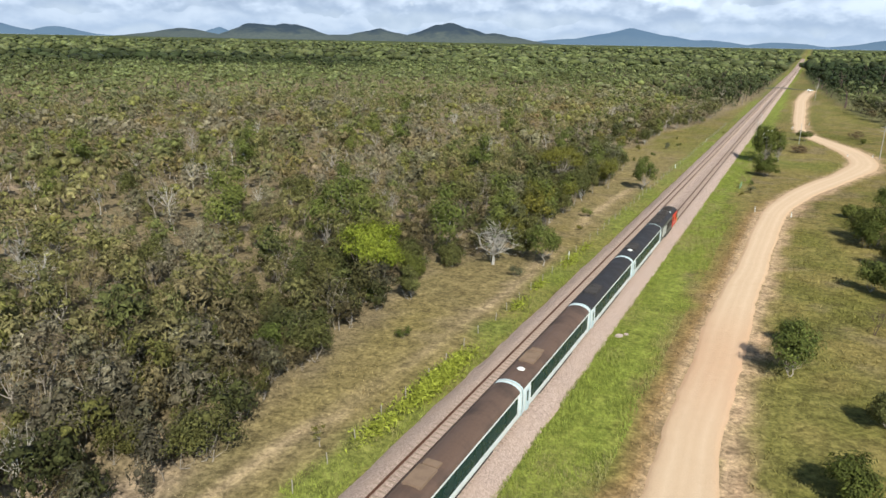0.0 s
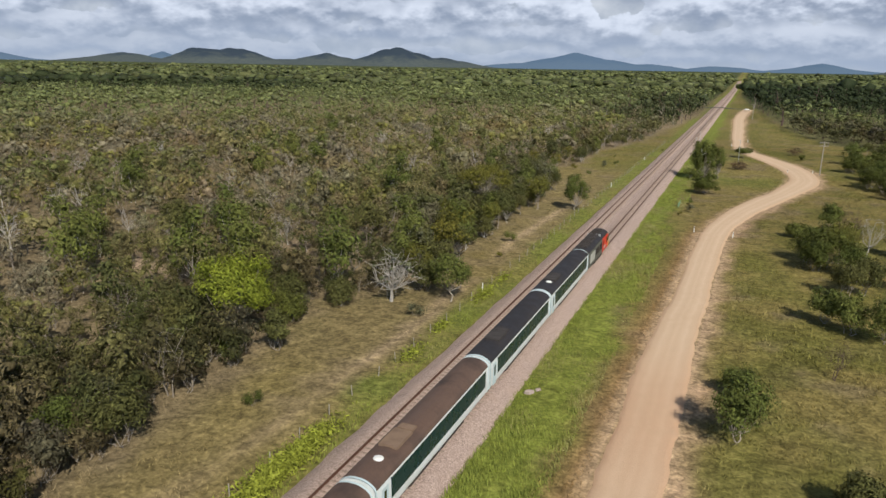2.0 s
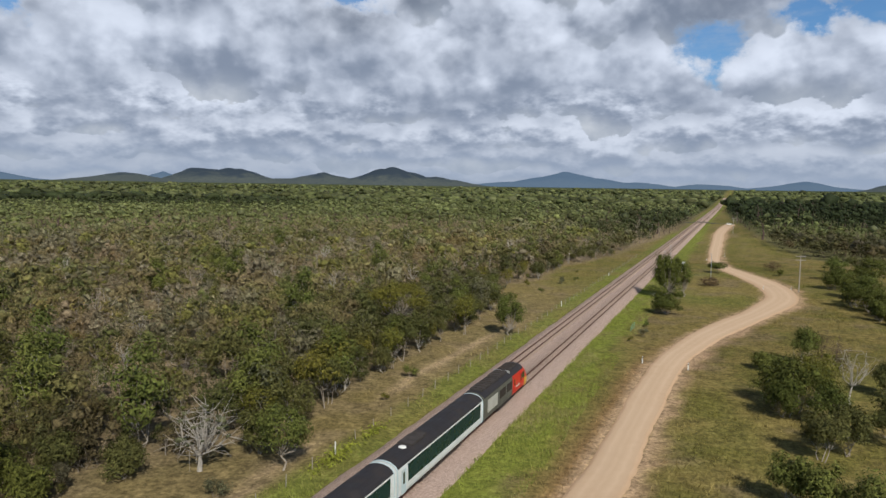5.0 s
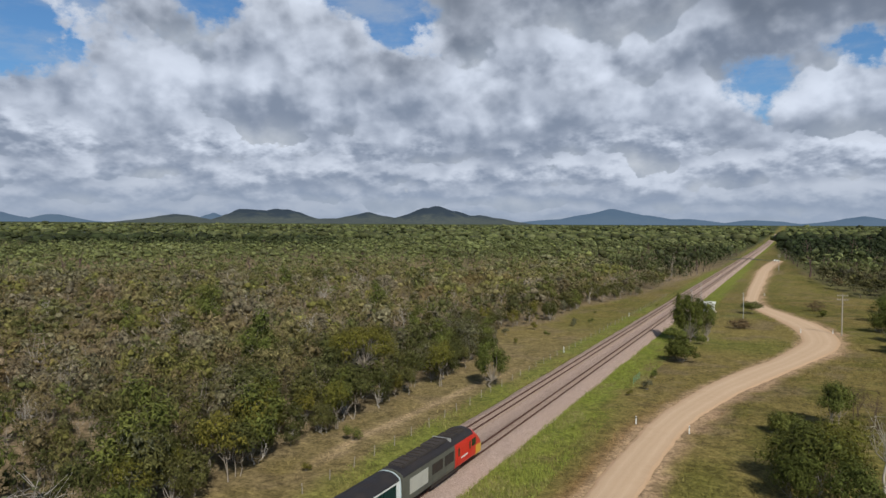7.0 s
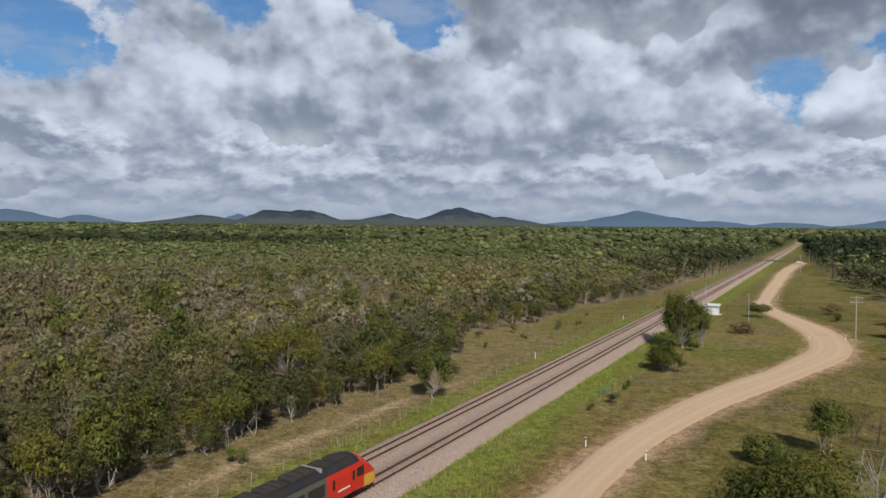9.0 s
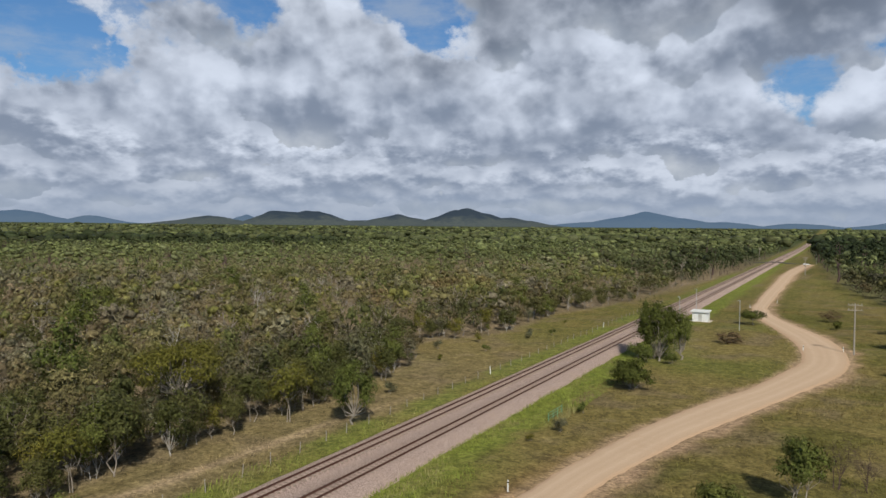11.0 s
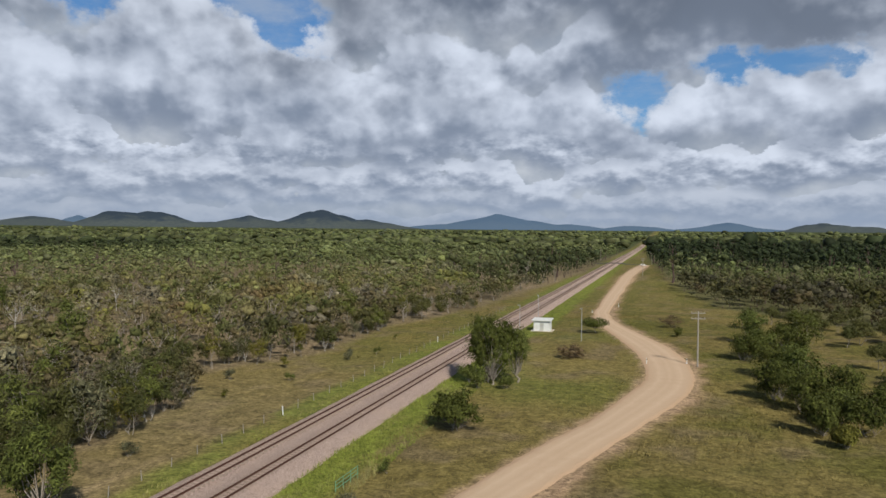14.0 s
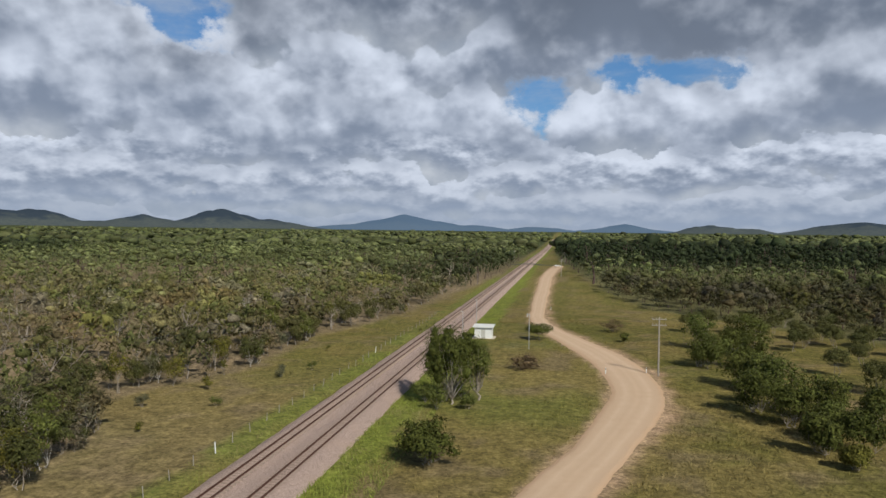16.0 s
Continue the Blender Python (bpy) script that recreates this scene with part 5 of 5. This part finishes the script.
def make_long_grass():
    """Tall streaky grass on the green verge, bowed by the wind."""
    r = np.random.default_rng(79)
    n = 76000
    y = 34 + 230 * r.uniform(0, 1, n) ** 1.5
    d = np.where(r.uniform(size=n) < 0.82, r.uniform(2.7, 9.4, n), r.uniform(-11.5, -7.4, n))
    k = fnoise(d * 3, y, 6, 3, 47) + 0.3 * r.normal(size=n) > -0.45
    d, y = d[k], y[k]
    n = len(d)
    x = line_x(y) + d
    g = fnoise(d * 2.5, y, 5, 3, 48)
    h = np.clip(0.24 + 0.13 * g, 0.08, 0.5) * r.uniform(0.7, 1.3, n)
    c = np.zeros((n, 3)) + (0.190, 0.222, 0.042)
    c = blend(c, (0.235, 0.215, 0.085), step(0.1, 0.9, fnoise(d * 2, y, 9, 3, 49) + 0.25 * r.normal(size=n) + 0.35 * step(6.5, 9.0, np.abs(d))))
    c = blend(c, (0.105, 0.145, 0.030), step(0.3, 0.9, -g) * 0.6) * r.uniform(0.75, 1.3, (n, 1))
    an = r.uniform(0, 6.28, n)
    w, lx, ly = 0.028 + 0.035 * h, -0.35 * h + r.normal(size=n) * 0.14, 0.55 * h + r.normal(size=n) * 0.14
    V = np.stack([np.stack([x - w * np.cos(an), y - w * np.sin(an), 0 * x - 0.03], 1), np.stack([x + w * np.cos(an), y + w * np.sin(an), 0 * x - 0.03], 1), np.stack([x + lx, y + ly, h + 0.06], 1)], 1).reshape(-1, 3)
    me = raw_mesh("long_grass", V, [np.arange(len(V)).reshape(-1, 3)], [M["blade"]], tint=np.repeat(c, 3, 0))
    tagged(new("long_grass", me), "tall bright green grass along the railway verge", "grass", kind="stuff")


make_long_grass()


def make_weeds():
    """Yellow-green flowering weeds along the western verge."""
    r = np.random.default_rng(78)
    pts = []
    for d, y, a, b, n in ((-9.2, 54.5, 1.0, 3.6, 3600), (-9.2, 59.0, 0.9, 1.6, 700), (-9.6, 45.0, 1.0, 1.6, 500), (-9.6, 78.0, 0.8, 1.6, 300), (-9.9, 86.5, 0.8, 1.2, 260), (-9.6, 100.0, 0.9, 2.2, 420), (-9.6, 108.0, 0.7, 1.2, 220)):
        yy = y + r.normal(size=n) * b
        pts.append(np.stack([line_x(yy) + d + r.normal(size=n) * a * 0.6, yy, r.uniform(0.1, 0.9, n)], 1))
    P = np.concatenate(pts)
    V, F = sprays(r, P, 0.20)
    V[:, 2] = np.maximum(V[:, 2], 0.0)
    t = np.repeat(np.array((0.235, 0.262, 0.036)) * r.uniform(0.7, 1.3, (len(P), 1)), 3, 0)
    tagged(new("flowering_weeds", raw_mesh("flowering_weeds", V, [F], [M["blade"]], tint=t)), "yellow-green flowering weeds along the railway verge", "weeds", kind="stuff")


make_weeds()

# ---- small things by the line and the road ----
def guide_post():
    p = empty("guide_post", "white roadside guide post with dark band", "guide post", "guide posts along the road")
    part("post", box(bmesh.new(), -0.07, 0.07, -0.035, 0.035, -0.2, 1.05, 0.012), M["white"], p)
    part("band", box(bmesh.new(), -0.074, 0.074, -0.039, 0.039, 0.78, 0.92), M["under"], p, "dark reflector band")
    return p


first = None
for x, y in ((-9.4, 153.8), (-2.6, 152.6), (8.3, 252.5), (15.2, 254.9), (-11.0, 330.0), (-5.4, 352.0)):
    if first is None:
        first = at(guide_post(), x, y)
    else:
        copy_thing(first, pose(x, y, 0))


def power_pole(h, arms):
    p = empty("power_pole", "grey timber power pole with two crossarms", "power pole", "poles along the road")
    part("shaft", rod(bmesh.new(), (0, 0, -0.3), (0, 0, h), 0.17, 0.11, 12), M["pole"], p)
    for z in arms:
        arm = part("crossarm", box(bmesh.new(), -1.25, 1.25, -0.07, 0.07, z - 0.07, z + 0.07, 0.015), M["pole"], p)
        for x in (-1.1, -0.45, 0.45, 1.1):
            bm = rod(bmesh.new(), (x, 0, z + 0.06), (x, 0, z + 0.16), 0.025, n=8)
            rod(bm, (x, 0, z + 0.15), (x, 0, z + 0.30), 0.075, 0.045, 10)
            part("insulator", bm, M["pole"], arm, "grey insulator")
    return p


pp = power_pole(10.0, (8.6, 9.6))
pp.matrix_basis = pose(17.0, 253.2, 0, 0, 0, 12)
for x, y in ((-7.3, 524.0), (-8.7, 670.0), (-52.7, 724.0)):
    copy_thing(pp, pose(x, y, 0, 0, 0, 12))


def light_pole(h):
    p = empty("light_pole", "slim pale steel lamp pole", "lamp post", "slim poles at the halt")
    part("shaft", rod(bmesh.new(), (0, 0, -0.2), (0, 0, h), 0.085, 0.06, 12), M["steel"], p)
    part("base_plate", box(bmesh.new(), -0.2, 0.2, -0.2, 0.2, 0.0, 0.12, 0.02), M["concrete"], p)
    part("lamp_head", box(bmesh.new(), -0.09, 0.09, -0.1, 0.5, h - 0.08, h + 0.05, 0.02), M["steel"], p)
    return p


lp = light_pole(7.4)
lp.matrix_basis = pose(-6.3, 273.0, 0, 0, 0, 90)
for x, y in ((-21.2, 300.0), (-20.2, 274.0)):
    copy_thing(lp, pose(x, y, 0, 0, 0, 90))


def shelter():
    s = empty("halt_shelter", "small white flat-roofed waiting shelter", "shelter")
    part("platform", box(bmesh.new(), -2.6, 2.6, -2.2, 2.2, -0.1, 0.18, 0.03), M["concrete"], s, "concrete slab")
    part("back_wall", box(bmesh.new(), -1.95, 1.95, -1.5, -1.38, 0.18, 2.55), M["white"], s)
    for x in (-1.95, 1.83):
        part("side_wall", box(bmesh.new(), x, x + 0.12, -1.378, 1.3, 0.18, 2.55), M["white"], s)
    bm = bmesh.new()
    vs = [bm.verts.new(p) for p in ((-2.35, -1.9, 2.56), (2.35, -1.9, 2.56), (2.35, 1.9, 2.80), (-2.35, 1.9, 2.80))]
    bm.faces.new(vs)
    g = bmesh.ops.extrude_face_region(bm, geom=bm.faces[:])
    bmesh.ops.translate(bm, verts=[v for v in g["geom"] if isinstance(v, bmesh.types.BMVert)], vec=(0, 0, 0.18))
    bmesh.ops.recalc_face_normals(bm, faces=bm.faces[:])
    part("roof", bm, M["white"], s, "white sloping roof slab")
    part("door", box(bmesh.new(), -0.45, 0.45, -1.53, -1.502, 0.18, 2.15), M["silver"], s, "grey door")
    part("bench", box(bmesh.new(), -1.6, 1.6, -1.35, -0.9, 0.55, 0.63, 0.01), M["pole"], s)
    return s


shelter().matrix_basis = pose(-17.6, 287.5, 0, 0, 0, LINE_YAW)


def slab(x, y, sx, sy, turn):
    bm = box(bmesh.new(), -sx, sx, -sy, sy, -0.05, 0.14, 0.03)
    me = bpy.data.meshes.new("concrete_slab")
    bm.to_mesh(me)
    bm.free()
    me.materials.append(M["concrete"])
    ob = tagged(new("concrete_slab", me), "pale concrete slab lying in grass", "slab")
    ob.matrix_basis = pose(x, y, 0, 0, 0, turn)


slab(-9.2, 241.6, 1.3, 1.2, 15)


def boulder(x, y, s):
    bm = bmesh.new()
    bmesh.ops.create_icosphere(bm, subdivisions=3, radius=1)
    for v in bm.verts:
        k = 1 + 0.28 * noise.noise(v.co * 1.6 + Vector((x, y, 0))) + 0.1 * noise.noise(v.co * 5)
        v.co = Vector((v.co.x * k * s, v.co.y * k * s * 0.7, v.co.z * k * s * 0.5))
    me = bpy.data.meshes.new("boulder")
    bm.to_mesh(me)
    bm.free()
    me.materials.append(M["stone"])
    tagged(new("boulder", me), "pale rock lying in green grass", "rock").matrix_basis = pose(x, y, 0.15, 0, 0, 40)


boulder(-16.6, 75.6, 0.48)
boulder(-16.0, 76.4, 0.30)


def pipe_gate():
    g = empty("pipe_gate", "short green steel pipe rail in long grass", "gate")
    for k in range(4):
        part("post", rod(bmesh.new(), (0, k * 1.5, -0.1), (0, k * 1.5, 1.2), 0.04, n=10), M["gate"], g)
    for z in (0.45, 0.8, 1.15):
        part("pipe", rod(bmesh.new(), (0, -0.1, z), (0, 4.6, z), 0.03, n=10), M["gate"], g)
    return g


pipe_gate().matrix_basis = pose(-14.9, 176.8, 0, 0, 0, 0)


def fence():
    f = empty("wire_fence", "wire fence of slim weathered posts along the railway", "fence")
    r = np.random.default_rng(5)
    post = raw_mesh("post", *[(lambda t: (t[0], [t[1]]))(tube([(0, 0, -0.2), (0.01, 0.02, 0.6), (0.02, 0.0, 1.25)], [0.045, 0.042, 0.04], 6))][0], [M["pole"]])
    white = raw_mesh("post", *[(lambda t: (t[0], [t[1]]))(tube([(0, 0, -0.2), (0, 0, 0.7), (0, 0, 1.35)], [0.075, 0.075, 0.07], 6))][0], [M["white"]])
    for i, y in enumerate(np.arange(30, 330, 4.2)):
        ob = new("post", white if i in (40, 17, 55) else post)
        ob.parent = f
        yy = y + r.normal() * 0.2
        ob.matrix_basis = pose(line_x(yy) - 10.4 + r.normal() * 0.08, yy, 0, r.normal() * 3, r.normal() * 3, 0)
    for z in (0.45, 0.75, 1.05):
        V, F = sweep([(-10.4 + 0.003 * math.cos(a), z + 0.003 * math.sin(a)) for a in (0, 2.1, 4.2, 0)], 28, 332, 4.2)
        w = new("wire", raw_mesh("wire", V, [F], [M["under"]]))
        w.parent = f


fence()

def parked_car(x, y, turn):
    c = empty("parked_car", "small white car parked at the end of the gravel road", "car")
    bm = bmesh.new()
    side = [(-2.1, 0.45), (2.1, 0.45), (2.15, 0.85), (1.1, 1.0), (0.5, 1.5), (-1.5, 1.52), (-2.1, 1.0)]
    loft(bm, [[(a, s * 0.82, b) for a, b in side] for s in (-1, 1)])
    bmesh.ops.bevel(bm, geom=bm.edges[:], offset=0.06, segments=2, affect="EDGES")
    part("body", bm, M["white"], c)
    for s in (-1, 1):
        part("side_window", box(bmesh.new(), -1.3, 0.45, s * 0.83 - 0.01, s * 0.83 + 0.01, 1.02, 1.40), M["glass"], c)
        for k in (-1.3, 1.3):
            part("wheel", rod(bmesh.new(), (k, s * 0.86, 0.32), (k, s * 0.66, 0.32), 0.32, n=18), M["under"], c, "black tyre")
    part("windscreen", box(bmesh.new(), 0.52, 0.60, -0.66, 0.66, 1.03, 1.42), M["glass"], c)
    c.matrix_basis = pose(x, y, 0.05, 0, 0, turn)


parked_car(-13.6, 646.0, 20)

# ---- hills on the horizon ----
def hill_material(name, dark, light, haze_glow=None):
    m, n = material(name)
    pos = n.add("ShaderNodeTexCoord").outputs["Object"]
    a, b = n.noise(pos, 0.012, 5, 0.6), n.noise(pos, 0.05, 4, 0.65)
    # paler grassy foot slopes, with their sunlit tone put into the colour
    foot = n.ramp(n.math("MULTIPLY_ADD", n.math("SUBTRACT", a, 0.5), 110.0, n.add("ShaderNodeSeparateXYZ", {0: pos}).outputs[2]), 58.0, 96.0, 1.0, 0.0)
    col = n.mix(foot, (*dark, 1), (*light, 1))
    col = n.mix(n.ramp(b, 0.3, 0.7, 0.0, 0.4), col, (*dark, 1))
    bs = n.add("ShaderNodeBsdfPrincipled", {"Base Color": col, "Roughness": 0.95, "Specular IOR Level": 0.0})
    # aerial haze imitated by a faint bluish emission
    if haze_glow:
        bs.inputs["Emission Color"].default_value = (*haze_glow, 1)
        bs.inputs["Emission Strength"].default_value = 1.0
    n.add("ShaderNodeOutputMaterial", {0: bs})
    return m


NEAR_HILL = hill_material("hazed_wooded_hill", (0.018, 0.023, 0.026), (0.066, 0.072, 0.052), (0.030, 0.043, 0.062))
# farther hills also bluer in base colour, again for haze
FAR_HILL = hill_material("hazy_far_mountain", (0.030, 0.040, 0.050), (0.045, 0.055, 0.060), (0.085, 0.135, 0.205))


def hill(bearing, half, height, dist, mat, seed, shape=2.0, label="dark wooded hill on the horizon"):
    """A ridge seen under that bearing (degrees left of +y), half that wide, its foot on the plain."""
    nb, nr = 64, 26
    u, v = np.meshgrid(np.linspace(-1, 1, nb), np.linspace(-1, 1, nr))
    w = dist * math.tan(radians(half))
    depth = min(w * 0.8, 330)
    prof = (np.exp(-np.abs(2.1 * (u + 0.10 * v)) ** shape) - math.exp(-2.1 ** shape)).clip(0) * np.clip(1 - v ** 2, 0, 1) ** 1.2
    n1 = fnoise(u.ravel() * w, v.ravel() * depth, w * 0.45, 4, seed).reshape(u.shape)
    height = height - 34
    z = height * prof * (1 + 0.07 * n1 * (1 - prof)) + 5 * n1 * prof * (1 - prof) + 0.10 * height * prof * fnoise(u.ravel() * w, v.ravel() * depth, w * 0.16, 3, seed + 40).reshape(u.shape) + 28 + 10 * (dist > 4300)
    c, s = math.cos(radians(bearing)), math.sin(radians(bearing))
    lx, ly = u * w, v * depth
    X, Y = lx * c - ly * s - dist * s, lx * s + ly * c + dist * c
    i = (np.arange(nr - 1)[:, None] * nb + np.arange(nb - 1)[None, :]).ravel()
    F = np.stack([i, i + 1, i + nb + 1, i + nb], 1)
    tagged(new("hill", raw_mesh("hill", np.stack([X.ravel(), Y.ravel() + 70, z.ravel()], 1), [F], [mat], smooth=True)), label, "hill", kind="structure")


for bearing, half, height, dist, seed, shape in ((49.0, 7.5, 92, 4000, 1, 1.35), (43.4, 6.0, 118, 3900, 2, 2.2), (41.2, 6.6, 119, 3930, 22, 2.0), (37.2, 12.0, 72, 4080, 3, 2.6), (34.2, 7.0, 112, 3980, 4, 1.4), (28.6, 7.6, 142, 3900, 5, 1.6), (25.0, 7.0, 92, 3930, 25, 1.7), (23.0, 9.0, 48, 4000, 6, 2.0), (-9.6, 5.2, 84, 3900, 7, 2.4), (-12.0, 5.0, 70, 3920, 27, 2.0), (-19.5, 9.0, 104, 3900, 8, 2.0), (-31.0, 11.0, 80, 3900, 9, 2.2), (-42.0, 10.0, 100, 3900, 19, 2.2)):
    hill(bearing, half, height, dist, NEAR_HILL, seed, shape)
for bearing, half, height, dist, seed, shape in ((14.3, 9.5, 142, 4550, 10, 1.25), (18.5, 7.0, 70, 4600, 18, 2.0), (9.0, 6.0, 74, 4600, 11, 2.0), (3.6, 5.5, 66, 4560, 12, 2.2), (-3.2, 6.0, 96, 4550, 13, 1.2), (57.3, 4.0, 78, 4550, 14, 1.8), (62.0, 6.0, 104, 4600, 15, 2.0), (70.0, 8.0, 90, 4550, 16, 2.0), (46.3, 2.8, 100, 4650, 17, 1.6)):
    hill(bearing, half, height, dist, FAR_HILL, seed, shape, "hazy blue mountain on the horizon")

# ---- sleepers ----
SLEEPER = sleeper_mesh()
rest = []
for tr, y0 in ((0.0, 146.0), (-4.2, 36.0)):
    y, k = -100.0, 0
    while y < 700:
        if y0 <= y and k < 300:
            ob = new("sleeper", SLEEPER)
            ob.parent = line
            ob.matrix_basis = pose(line_x(y) + tr, y, RAIL_TOP, 0, 0, LINE_YAW)
            k += 1
        else:
            rest.append((line_x(y) + tr, y))
        y += 0.685
v0 = np.array([(a, b, c) for c in (-0.30, -0.155) for a, b in ((-1.05, -0.12), (1.05, -0.12), (1.05, 0.12), (-1.05, 0.12))])
f0 = np.array([(4, 5, 6, 7), (0, 1, 5, 4), (1, 2, 6, 5), (2, 3, 7, 6), (3, 0, 4, 7)])
R = np.array(rest)
V = (v0[None] + np.concatenate([R, np.full((len(R), 1), RAIL_TOP)], 1)[:, None, :]).reshape(-1, 3)
F = (f0[None] + (np.arange(len(R)) * 8)[:, None, None]).reshape(-1, 4)
ob = new("sleepers_beyond", raw_mesh("sleepers_beyond", V, [F], [M["sleeper"]]))
ob.parent = line
tagged(ob, "grey concrete sleepers farther along", kind="stuff")
